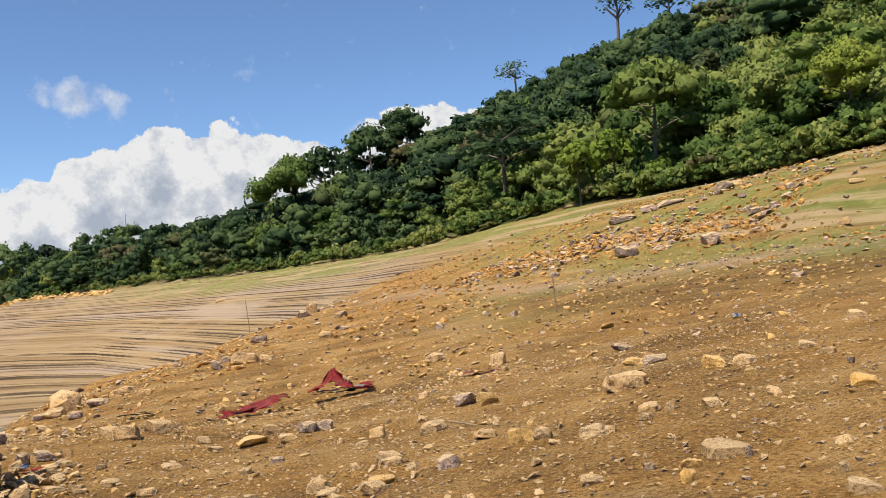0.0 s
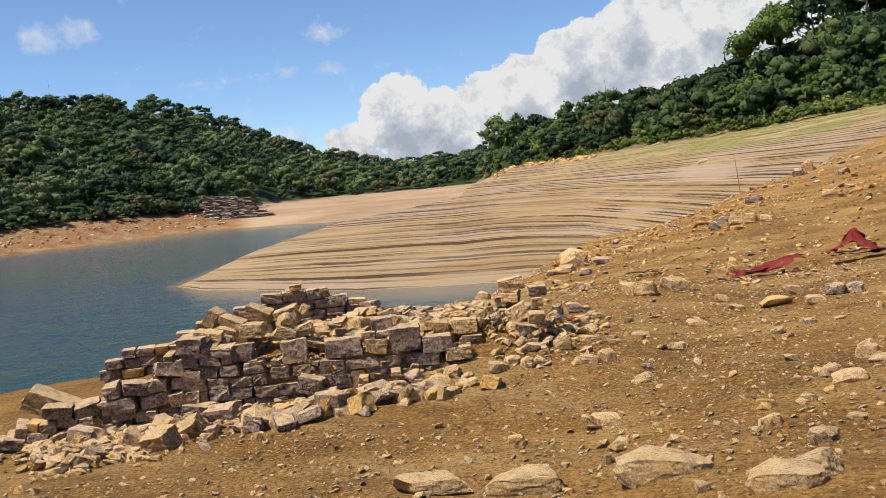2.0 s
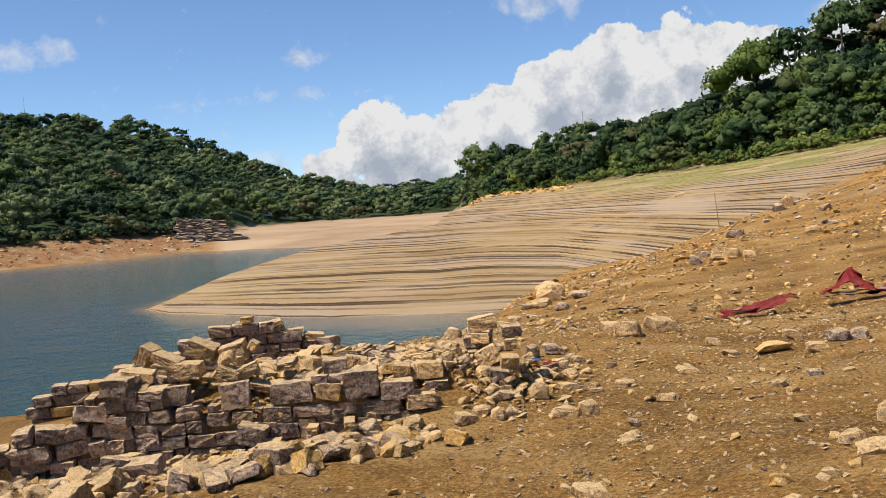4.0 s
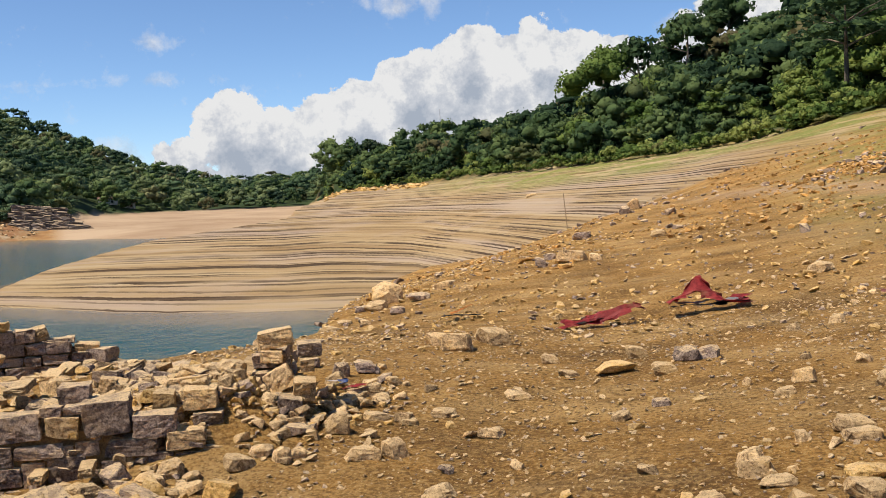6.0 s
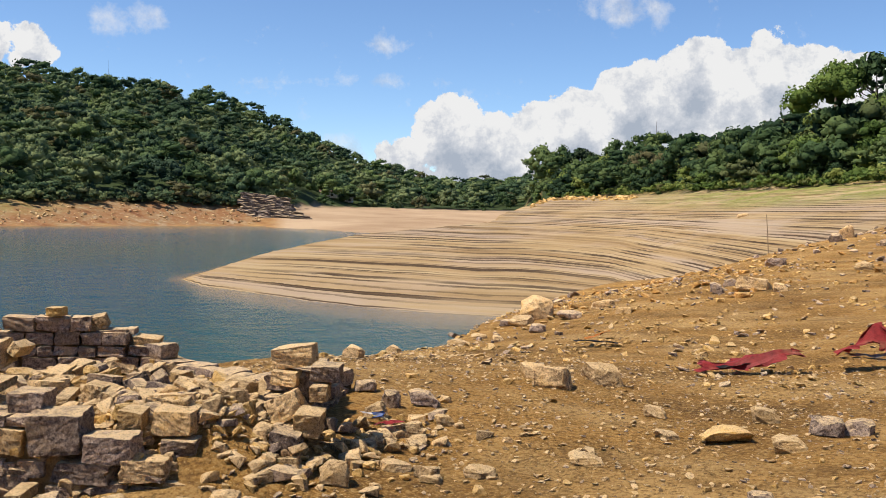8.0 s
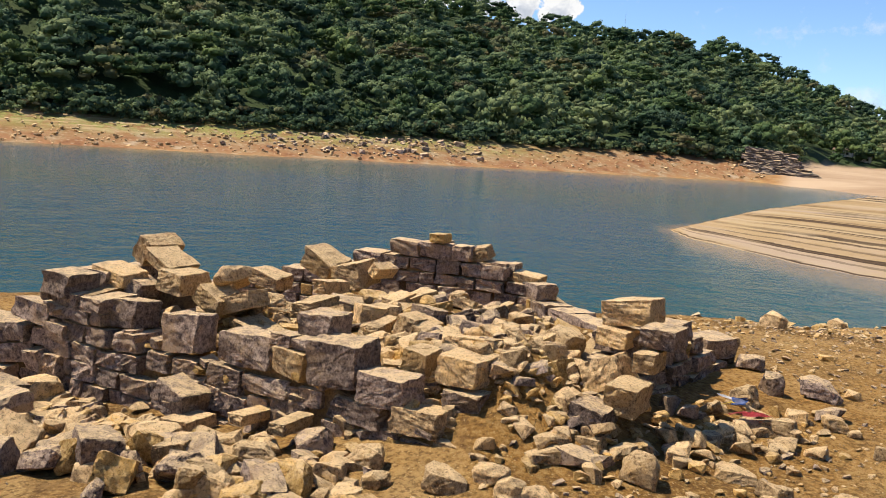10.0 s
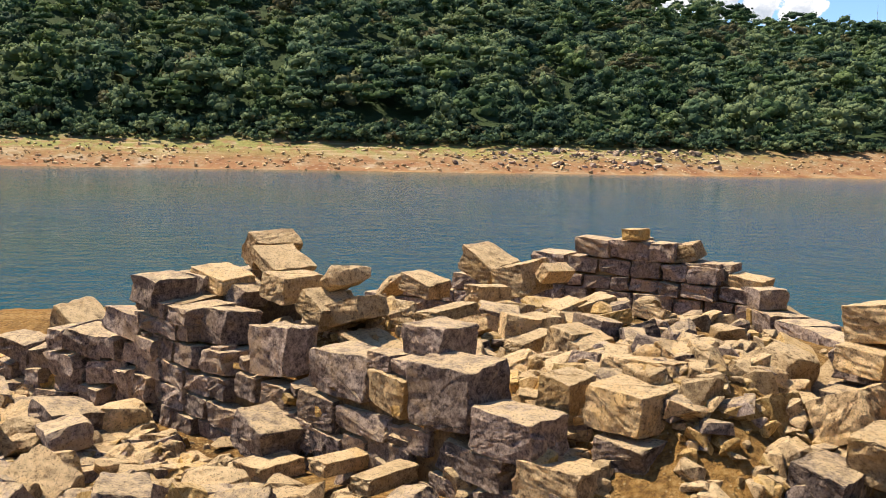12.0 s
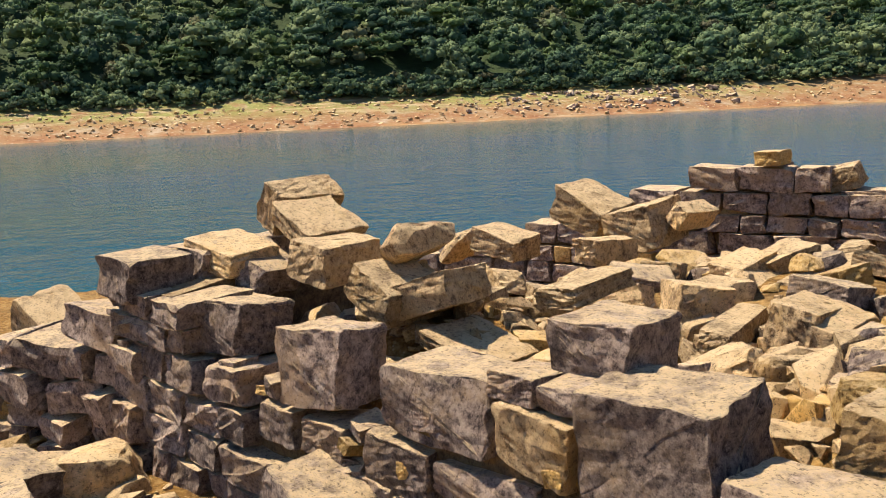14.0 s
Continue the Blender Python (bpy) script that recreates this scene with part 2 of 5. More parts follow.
MAT_LEAF_NEAR = leaf_material("hill_foliage", (0.060, 0.105, 0.026), (0.125, 0.19, 0.045), (0.24, 0.28, 0.075))
# bluer than the hill foliage: distance haze mixed into the leaf colour
MAT_LEAF_FAR = leaf_material("hazed_far_foliage", (0.036, 0.066, 0.040), (0.080, 0.134, 0.066), (0.185, 0.23, 0.10))
MAT_LEAF_DARK = leaf_material("dark_foliage", (0.026, 0.054, 0.027), (0.062, 0.108, 0.042), (0.13, 0.18, 0.062))
MAT_LEAF_LIME = leaf_material("lime_foliage", (0.09, 0.15, 0.022), (0.16, 0.235, 0.036), (0.26, 0.31, 0.055))
MAT_BARK = stone_material("bark", (0.05, 0.04, 0.03), (0.12, 0.10, 0.08), (0.22, 0.19, 0.15), (0.15, 0.12, 0.09))

# ---- the lie of the land ----
# For each bearing (degrees, left of ahead): the end of the near bank, then distance and height of the
# dip, the foot and the crest of the mud flat, the lake bed, the far shore, the tree line and the skyline.
LAND_A = {
    -180: (20, 30, 0.6, 40, 1.2, 60, 3, 90, 8, 130, 15, 180, 25, 240, 35),
    -90: (20, 28, 3.5, 36, 5, 48, 7.5, 70, 13, 100, 23, 140, 38, 190, 50),
    -40: (25, 30, 5, 36, 6.2, 46, 7.6, 64, 12, 92, 22, 132, 40.5, 182, 53),
    -25: (28, 34, 4.8, 42, 6, 55, 7.8, 80, 14, 110, 24, 150, 38.5, 190, 48),
    -16: (30, 40, 4.6, 52, 6, 68, 7.7, 95, 14, 125, 24, 160, 37, 200, 47),
}
LAND_B = {
    -10: (30, 42, 4, 58, 5.8, 80, 8, 105, 14, 130, 22, 165, 35, 205, 42),
    -4: (32, 48, 3.3, 68, 5.2, 95, 7.6, 120, 13, 145, 20, 180, 28.5, 220, 34),
    2: (36, 52, 2.4, 80, 4.4, 115, 6.6, 135, 11, 160, 16, 195, 22, 230, 27),
    8: (46, 53, 0.6, 62, 0.3, 128, 6.1, 145, 9, 165, 11.5, 195, 14, 225, 17.5),
    12: (48, 54, -0.8, 60, -1.6, 142, 5.8, 155, 8, 175, 10, 200, 12, 225, 15),
    16: (48, 56, -3.5, 62, -4, 165, 5.7, 180, 7, 200, 9, 220, 11, 240, 14.5),
}
LAND_C = {
    20: (48, 58, -6.5, 64, -5.6, 205, 5.4, 215, 6.5, 230, 8, 245, 10, 255, 14),
    24: (31, 45, -7, 66, -5.6, 240, 5.2, 250, 6, 258, 7, 265, 7.5, 275, 11),
    25.5: (25, 40, -7, 66, -5.6, 210, 2.8, 220, -2, 300, -5.4, 516, 1.7, 900, 27),
    28: (17, 30, -7.5, 67, -5.6, 155, -0.1, 190, -5, 290, -5.6, 516, 1.7, 900, 23),
    31: (14, 24, -8, 68, -5.6, 147, -1.1, 190, -7, 285, -5.6, 516, 1.7, 900, 19),
    35: (13.3, 24, -8, 71, -5.6, 135, -1.9, 180, -7, 285, -5.6, 516, 1.8, 850, 38),
}
LAND_D = {
    38: (12.8, 24, -8, 75, -5.6, 120, -2.9, 160, -7, 320, -5.6, 470, 1.7, 800, 49),
    41: (12.5, 24, -8, 81, -5.6, 108, -3.6, 140, -7, 355, -5.6, 395, 1.7, 780, 65),
    44: (12.5, 24, -8, 88, -5.6, 98, -4.8, 120, -7, 343, -5.6, 375, 1.7, 740, 75),
    46.5: (12.6, 24, -8, 95, -6.2, 97, -6.2, 120, -7, 330, -5.6, 362, 1.7, 700, 77),
    54: (13, 24, -8, 95, -8, 97, -8, 120, -8, 297, -5.6, 330, 1.7, 650, 77),
}
LAND_E = {
    61: (13.5, 24, -8, 95, -8, 97, -8, 120, -8, 274, -5.6, 305, 1.7, 600, 83),
    70: (13, 24, -8, 95, -8, 97, -8, 120, -8, 255, -5.6, 287, 1.7, 560, 96),
    80: (12, 24, -8, 95, -8, 97, -8, 120, -8, 244, -5.6, 276, 1.7, 540, 125),
    100: (11, 24, -8, 95, -8, 97, -8, 120, -8, 244, -5.6, 280, 1.7, 540, 130),
    120: (12, 24, -8, 95, -8, 97, -8, 120, -8, 270, -5.6, 305, 1.7, 560, 110),
    150: (18, 30, -4, 60, -6, 70, -6, 120, -6, 260, -4, 300, 3, 500, 60),
    180: (20, 30, 0.6, 40, 1.2, 60, 3, 90, 8, 130, 15, 180, 25, 240, 35),
}
LAND = {**LAND_A, **LAND_B, **LAND_C, **LAND_D, **LAND_E}
LAND_AZ = np.array(sorted(LAND))
LAND_ROWS = np.array([LAND[a] for a in LAND_AZ], float)
EYE0 = (-0.5, 3.0)


def land_row(az):
    return [np.interp(az, LAND_AZ, LAND_ROWS[:, i]) for i in range(15)]


def near_plane(x, y):
    up = np.maximum(0, y - 15) * smooth(-14, -6, x) * 0.045
    west = np.maximum(0, -3 - x)
    lean = 0.15 - 0.105 * (1 - smooth(13, 20, y)) - 0.05 * smooth(13, 20, y)
    mound = 0.36 * np.exp(-((x + 6.5) ** 2 + (y - 12.2) ** 2) / 16.0)
    inside = -0.475 * (x + 5.25) + 0.88 * (y - 8.6)
    mound = mound + 0.42 * np.exp(-((x + 6.8) ** 2 + (y - 9.5) ** 2) / 2.2) * smooth(0.0, 0.5, inside)
    mound = mound + 0.34 * np.exp(-((x + 7.15) ** 2 + (y - 8.35) ** 2) / 0.30) * smooth(0.0, 0.4, inside)
    mound = mound + 0.34 * np.exp(-((x + 5.25) ** 2 + (y - 9.35) ** 2) / 0.40)
    return 0.27 + 0.15 * np.maximum(x, -3) - lean * west + mound + np.minimum(up, 1.9) - 0.02 * np.maximum(0, x - 6)


def land(x, y, want_masks=False):
    x, y = np.asarray(x, float), np.asarray(y, float)
    dx, dy = x - EYE0[0], y - EYE0[1]
    r = np.hypot(dx, dy)
    az = np.degrees(np.arctan2(-dx, dy))
    k = land_row(az + 0.6 * grid_noise(r * 0.05, az * 0.1, 3) * np.clip((r - 30) / 60, 0, 1))
    re = k[0] * (1 + 0.06 * grid_noise(az * 0.25, r * 0 + 3.0, 5))
    ex, ey = EYE0[0] + dx * np.minimum(1, re / np.maximum(r, 1e-6)), EYE0[1] + dy * np.minimum(1, re / np.maximum(r, 1e-6))
    z_edge = near_plane(ex, ey)
    rs = [re] + [np.maximum(k[i], re + 1 + i) for i in (1, 3, 5, 7, 9, 11, 13)]
    zs = [z_edge] + [k[i] for i in (2, 4, 6, 8, 10, 12, 14)]
    z = z_edge.copy() if hasattr(z_edge, "copy") else z_edge
    for i in range(7):
        f = np.clip((r - rs[i]) / np.maximum(rs[i + 1] - rs[i], 0.01), 0, 1)
        if i == 0:
            f = np.where(zs[1] < zs[0] - 0.5, f ** 1.25, f)
        z = np.where(r > rs[i], zs[i] + (zs[i + 1] - zs[i]) * f, z)
    z = np.where(r > rs[7], zs[7] - (r - rs[7]) * 0.03, z)
    crest = rs[3]
    left = smooth(-7, 4, az) * (1 - smooth(46.5, 48, az))
    flat_zone = left * smooth(0, 6, r - rs[1]) * (1 - smooth(-2, 3, r - crest))
    # benches left by the falling water
    level = z + 0.16 * fbm(x * 0.05, y * 0.05, 4, 11) + 0.05 * fbm(x * 0.5, y * 0.5, 3, 12)
    step = 0.42
    q = level / step
    frac = q - np.floor(q)
    bench = (np.floor(q) + smooth(0.72, 0.98, frac)) * step + 0.28 * step * frac - 0.2 * step
    z = np.where(flat_zone > 0, z + flat_zone * (bench - level) * 0.3, z)
    fade = 1 - smooth(25, 60, r)
    z = z + 0.05 * fade * fbm(x * 0.8, y * 0.8, 4, 21) + 0.018 * fade * fbm(x * 5, y * 5, 3, 22)
    z = z + smooth(15, 60, r) * (1 - flat_zone) * 0.25 * fbm(x * 0.12, y * 0.12, 5, 31)
    far_bank = smooth(-3, 3, az - 40) * (1 - smooth(118, 130, az)) * smooth(-8, 0, r - rs[5])
    z = z + far_bank * smooth(0, 14, r - rs[5]) * 0.9 * fbm(x * 0.11, y * 0.11, 4, 33)
    if not want_masks:
        return z
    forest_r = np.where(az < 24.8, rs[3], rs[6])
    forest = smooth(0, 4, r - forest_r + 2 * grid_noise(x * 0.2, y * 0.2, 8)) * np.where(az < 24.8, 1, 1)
    scarp = flat_zone * smooth(0.66, 0.76, frac) * (1 - smooth(0.94, 1.0, frac)) * smooth(-0.25, 0.25, grid_noise(x * 0.07 + 40, q.astype(int) * 3.7, 9) + 0.35 * grid_noise(x * 0.6, y * 0.6, 10))
    bank = far_bank
    flat = smooth(25.3, 26, az) * (1 - smooth(39.5, 40.5, az)) * smooth(250, 260, r)
    orange = smooth(-30, -16, az) * (1 - smooth(-7, 4, az)) * smooth(26, 34, r) * (1 - smooth(-12, -2, r - rs[3]))
    orange = np.maximum(orange, smooth(7, 10, az) * (1 - smooth(27, 29, az)) * smooth(-16, -8, r - re) * (1 - smooth(2, 8, r - re)) * (r > 16))
    green = (1 - smooth(13, 22, az)) * smooth(-40, -20, r - rs[3]) + 0.6 * (1 - smooth(-6, 2, az)) * smooth(15, 24, r)
    green = np.clip(green, 0, 1) * (r < 260)
    green = np.maximum(green, far_bank * smooth(11, 22, r - rs[5]) * smooth(48, 60, az) * 0.9)
    rt = np.interp(az, [-40, -28, -16, -10, -5, 0, 5], [23.5, 24.7, 25.7, 27, 31.5, 37, 44]) + 0.8 * grid_noise(x * 0.25, y * 0.25, 14)
    track = np.exp(-((r - rt) / 1.9) ** 2) * (1 - smooth(2, 6, az)) * smooth(-60, -40, az)
    dark = np.exp(-((r - rt + 5.5) / 2.4) ** 2) * (1 - smooth(-8, -3, az)) * smooth(-60, -40, az)
    return z, dict(track=track, dark=dark, sand=flat_zone, scarp=scarp, bank=bank, flat=flat, orange=orange, green=green, forest=forest)


def height(x, y):
    return float(land(np.array([x]), np.array([y]))[0])


def build_ground():
    cx, cy = -2.0, 5.0
    r = [0.0, 0.25]
    while r[-1] < 46:
        r.append(r[-1] + max(0.05, r[-1] * 0.016))
    while r[-1] < 165:
        r.append(r[-1] + 0.36)
    while r[-1] < 3200:
        r.append(r[-1] * 1.03)
    r = np.array(r)
    az = np.concatenate([np.arange(-36, 116, 0.4), np.arange(116, 324, 3.0)])
    a = np.radians(az)
    rr, aa = np.meshgrid(r, a, indexing="ij")
    x, y = cx - rr * np.sin(aa), cy + rr * np.cos(aa)
    z, masks = land(x, y, True)
    n, m = len(r), len(a)
    idx = np.arange(n * m).reshape(n, m)
    nxt = np.roll(idx, -1, axis=1)
    faces = np.stack([idx[:-1], nxt[:-1], nxt[1:], idx[1:]], -1).reshape(-1, 4)
    faces = faces[:, ::-1]
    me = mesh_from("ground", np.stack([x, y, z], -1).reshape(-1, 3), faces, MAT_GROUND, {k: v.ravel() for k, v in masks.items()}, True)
    ob = new("ground", me)
    return tagged(ob, "dry ochre lake bed and banded mud flats with bare shore banks", "ground", kind="structure")


def build_water():
    r = np.concatenate([np.arange(8, 60, 4.0), np.arange(60, 130, 1.5), np.arange(130, 1200, 20.0)])
    a = np.radians(np.concatenate([np.arange(-5, 125, 0.8), np.arange(125, 355, 10.0)]))
    rr, aa = np.meshgrid(r, a, indexing="ij")
    x, y = -2 - rr * np.sin(aa), 5 + rr * np.cos(aa)
    depth = WATER_Z - land(x, y)
    shallow = 1 - smooth(0.0, 0.7, depth)
    n, m = len(r), len(a)
    idx = np.arange(n * m).reshape(n, m)
    nxt = np.roll(idx, -1, axis=1)
    faces = np.stack([idx[:-1], idx[1:], nxt[1:], nxt[:-1]], -1).reshape(-1, 4)
    me = mesh_from("water", np.stack([x, y, x * 0 + WATER_Z], -1).reshape(-1, 3), faces[:, ::-1], MAT_WATER, {"shallow": shallow.ravel()}, True)
    return tagged(new("water", me), "blue-green rippled reservoir water, brown in the shallows", "water", kind="structure")


build_ground()
build_water()


# ---- clouds ----
def cloud_material():
    k = Mat("cloud_sheet")
    m, t = k.m, k.t
    t.nodes.clear()
    uv = k.coords()
    dens = k.attr("cloudiness")
    fine = k.noise(0.016, 9, 0.66, uv)
    edge = k.math("ADD", dens, k.math("MULTIPLY", k.math("SUBTRACT", fine, 0.5), 1.25))
    solid = k.ramp(edge, [(0.47, 0.0), (0.56, 1.0)])
    thin = k.ramp(k.math("ADD", k.attr("wisp"), k.math("MULTIPLY", k.math("SUBTRACT", k.noise(0.012, 8, 0.68, uv), 0.5), 1.9)), [(0.2, 0.0), (1.0, 0.75)])
    alpha = k.math("MAXIMUM", solid, thin)
    grey = k.math("ADD", k.attr("shade"), k.math("MULTIPLY", k.math("SUBTRACT", k.noise(0.009, 9, 0.7, uv), 0.5), 2.4))
    colour = k.ramp(grey, [(0.25, (0.95, 0.95, 0.95)), (0.5, (0.70, 0.73, 0.79)), (0.9, (0.45, 0.51, 0.61))])
    em = t.nodes.new("ShaderNodeEmission")
    em.inputs[1].default_value = 0.69
    k.link(colour, em.inputs[0])
    tr = t.nodes.new("ShaderNodeBsdfTransparent")
    mx = t.nodes.new("ShaderNodeMixShader")
    k.link(alpha, mx.inputs[0])
    k.link(tr.outputs[0], mx.inputs[1])
    k.link(em.outputs[0], mx.inputs[2])
    out = t.nodes.new("ShaderNodeOutputMaterial")
    k.link(mx.outputs[0], out.inputs[0])
    return m


# bearing, elevation, radius (degrees) of the billows of the cumulus bank
BILLOWS = [
    (35.5, 1.6, 1.5), (33.0, 2.6, 1.8), (30.0, 4.6, 2.5), (27.0, 3.6, 2.6), (24.6, 4.4, 2.2), (22.5, 5.0, 2.5),
    (19.5, 6.6, 2.5), (17.5, 6.4, 2.4), (15.9, 8.0, 2.2), (13.6, 7.4, 2.3), (11.9, 8.2, 2.2), (9.6, 7.6, 2.2), (7.6, 6.6, 2.4),
    (20.5, 3.6, 3.2), (15, 5.0, 3.4), (10, 4.6, 3.2), (28, 1.6, 3.0), (33, 1.2, 2.4), (24, 2.0, 3.0),
    (3.4, 8.0, 1.9), (1.4, 9.2, 1.8), (-0.8, 9.2, 1.8), (-3.0, 8.4, 2.2), (5.6, 6.6, 2.0), (-1, 7, 2.5), (-5, 7, 2.5),
]
PUFFS = [(40.6, 16.6, 1.9), (38.2, 17.6, 2.4), (35.6, 18.2, 2.6), (32.8, 18.0, 2.6), (30.0, 17.6, 2.5), (28.2, 17.0, 1.9), (36.0, 16.4, 1.6), (31.0, 16.3, 1.5),
         (58.2, 8.4, 1.5), (55.6, 8.5, 1.4), (53.4, 8.3, 1.3), (60.5, 8.6, 1.2), (57, 9.6, 1.4), (62.5, 9.0, 1.2)]
WISPS = [(20.2, 11.9, 1.5), (18.4, 11.3, 1.4), (21.9, 11.8, 0.8), (46.6, 14.4, 1.6), (34.4, 10.0, 1.2), (33.0, 9.7, 0.9), (47.6, 10.2, 1.4), (49.8, 10.0, 1.2),
         (40.0, 14.6, 1.8), (36.0, 14.4, 1.8), (15.2, 12.0, 0.5), (4.4, 9.4, 1.0), (36.5, 3.4, 1.6)]


def build_clouds():
    az = np.arange(-30, 112, 0.3)
    el = np.arange(-1.5, 24, 0.3)
    A, E = np.meshgrid(az, el, indexing="ij")
    wob = 0.7 * fbm(A * 0.8, E * 0.8, 5, 51)
    wob2 = 0.7 * fbm(A * 0.8 + 31, E * 0.8, 5, 52)

    def union(blobs, hard, squash=1.0):
        best = np.full(A.shape, -9.0)
        for a, e, s in blobs:
            d = np.hypot(A - a + wob, (E - e + wob2) * squash) / s
            best = np.maximum(best, (1 - d) * s * hard)
        return best
    d = np.clip(0.42 + union(BILLOWS + PUFFS, 0.7), 0, 1)
    w = np.clip(union(WISPS, 0.9, 1.3) * 0.75 + 0.1, 0, 0.62)
    streak = np.clip(0.45 - np.abs(E - 7.3 + 0.06 * (A - 38)) * 0.7, 0, 1) * smooth(29, 34, A) * (1 - smooth(40, 45, A)) * 0.75
    w = np.maximum(w, streak)
    top = union(BILLOWS + PUFFS, 1.0)
    # flat undersides and hollows between billows are greyer
    low = np.zeros(A.shape)
    for a, e, s in BILLOWS + PUFFS:
        f = np.exp(-((A - a) ** 2 + (E - e + 0.7 * s) ** 2) / (0.55 * s) ** 2)
        low = np.maximum(low, f)
    shade = np.clip(0.22 + 0.5 * low + 0.3 * smooth(4.5, 0.5, E), 0, 1)
    shade = np.where(w > d, 0.35, shade)
    R = 3000.0
    a, e = np.radians(A), np.radians(E)
    x, y, z = -R * np.sin(a) * np.cos(e), R * np.cos(a) * np.cos(e), R * np.sin(e)
    n, m = A.shape
    idx = np.arange(n * m).reshape(n, m)
    faces = np.stack([idx[:-1, :-1], idx[1:, :-1], idx[1:, 1:], idx[:-1, 1:]], -1).reshape(-1, 4)
    me = mesh_from("backdrop", np.stack([x, y, z], -1).reshape(-1, 3), faces, cloud_material(), {"cloudiness": d.ravel(), "wisp": w.ravel(), "shade": shade.ravel()}, True)
    ob = new("backdrop", me)
    ob.visible_shadow = False
    return tagged(ob, "white cumulus bank and thin cloud wisps in a blue sky", "sky", kind="structure")


build_clouds()


# ---- woods ----
def crown_template(seed, quads, blobs, wide, tall, leaf, tiers=0, dense=True):
    """One crown of many small leaf clumps, about one unit high, base at zero. With tiers the clumps lie in flat layers."""
    g = np.random.RandomState(seed)
    cs = []
    for i in range(blobs):
        a, rad = g.uniform(0, 2 * math.pi), wide * math.sqrt((i + 0.4) / blobs) * g.uniform(0.75, 0.95)
        if tiers:
            k = g.randint(tiers)
            h = 1.0 - 0.34 * k / tiers - 0.25 * (rad / wide) ** 2
            size, flat = g.uniform(0.11, 0.17) * (0.6 + wide), 0.5
        else:
            h = 1.0 - 0.75 * (rad / wide) ** 2 * g.uniform(0.5, 1.2)
            size, flat = g.uniform(0.10, 0.17) * (0.6 + wide), 0.85
        cs.append((rad * math.cos(a), rad * math.sin(a), tall * h, size, flat, g.uniform(-0.22, 0.22)))
    verts, faces, normals, lobe = [], [], [], []
    # dense inner foliage of each clump, lumpy and open below
    for cx, cy, cz, size, flat, tone in cs if dense else []:
        b = len(verts)
        for e in (-35, 5, 45, 78):
            for k in range(7):
                a = 0.9 * k + 0.4 * e / 40
                d = np.array([math.cos(a) * math.cos(math.radians(e)), math.sin(a) * math.cos(math.radians(e)), math.sin(math.radians(e))])
                verts.append(np.array([cx, cy, cz]) + d * size * g.uniform(0.55, 0.88) * np.array([1, 1, flat]))
                normals.append(d)
                # tint rises towards the clump's top, a sunlit lift put into the leaf colour
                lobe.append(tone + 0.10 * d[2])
        for r in range(3):
            for k in range(7):
                k2 = (k + 1) % 7
                faces.append((b + 7 * r + k, b + 7 * r + k2, b + 7 * r + 7 + k2, b + 7 * r + 7 + k))
    for j in range(quads):
        c = cs[g.randint(blobs)]
        d = g.normal(size=3)
        d[2] = abs(d[2]) * 0.9 - 0.2
        d /= np.linalg.norm(d)
        p = np.array(c[:3]) + d * c[3] * g.uniform(0.8, 1.22) * np.array([1, 1, c[4]])
        nrm = d + g.normal(size=3) * 0.6
        nrm /= np.linalg.norm(nrm)
        u = np.cross(nrm, g.normal(size=3))
        u /= np.linalg.norm(u)
        v = np.cross(nrm, u)
        s = leaf * g.uniform(0.55, 1.3)
        b = len(verts)
        verts += [p + u * s, p + v * s * 0.8, p - u * s * 0.9, p - v * s]
        soft = d + 0.6 * nrm + np.array([0, 0, 0.1])
        normals += [soft / np.linalg.norm(soft)] * 4
        # outer leaves get the same painted top light in their tint
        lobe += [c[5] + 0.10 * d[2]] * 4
        faces.append((b, b + 1, b + 2, b + 3))
    return np.array(verts), np.array(faces), np.array(normals), np.array(lobe)


CROWNS_FINE = [crown_template(i, 230, 13, 0.42, 0.86, 0.036) for i in range(4)] + [crown_template(20 + i, 230, 12, 0.30, 0.92, 0.034) for i in range(3)] + [crown_template(30 + i, 240, 16, 0.58, 0.9, 0.036, 3) for i in range(1)]
CROWNS_NEAR = [crown_template(80 + i, 560, 18, 0.46, 0.86, 0.028) for i in range(4)] + [crown_template(90 + i, 520, 15, 0.34, 0.92, 0.027) for i in range(3)] + [crown_template(95 + i, 520, 15, 0.56, 0.9, 0.029, 3) for i in range(1)]
CROWNS_COARSE = [crown_template(60 + i, 250, 15, 0.46, 0.86, 0.034) for i in range(5)] + [crown_template(70 + i, 260, 16, 0.62, 0.92, 0.034, 3) for i in range(2)]


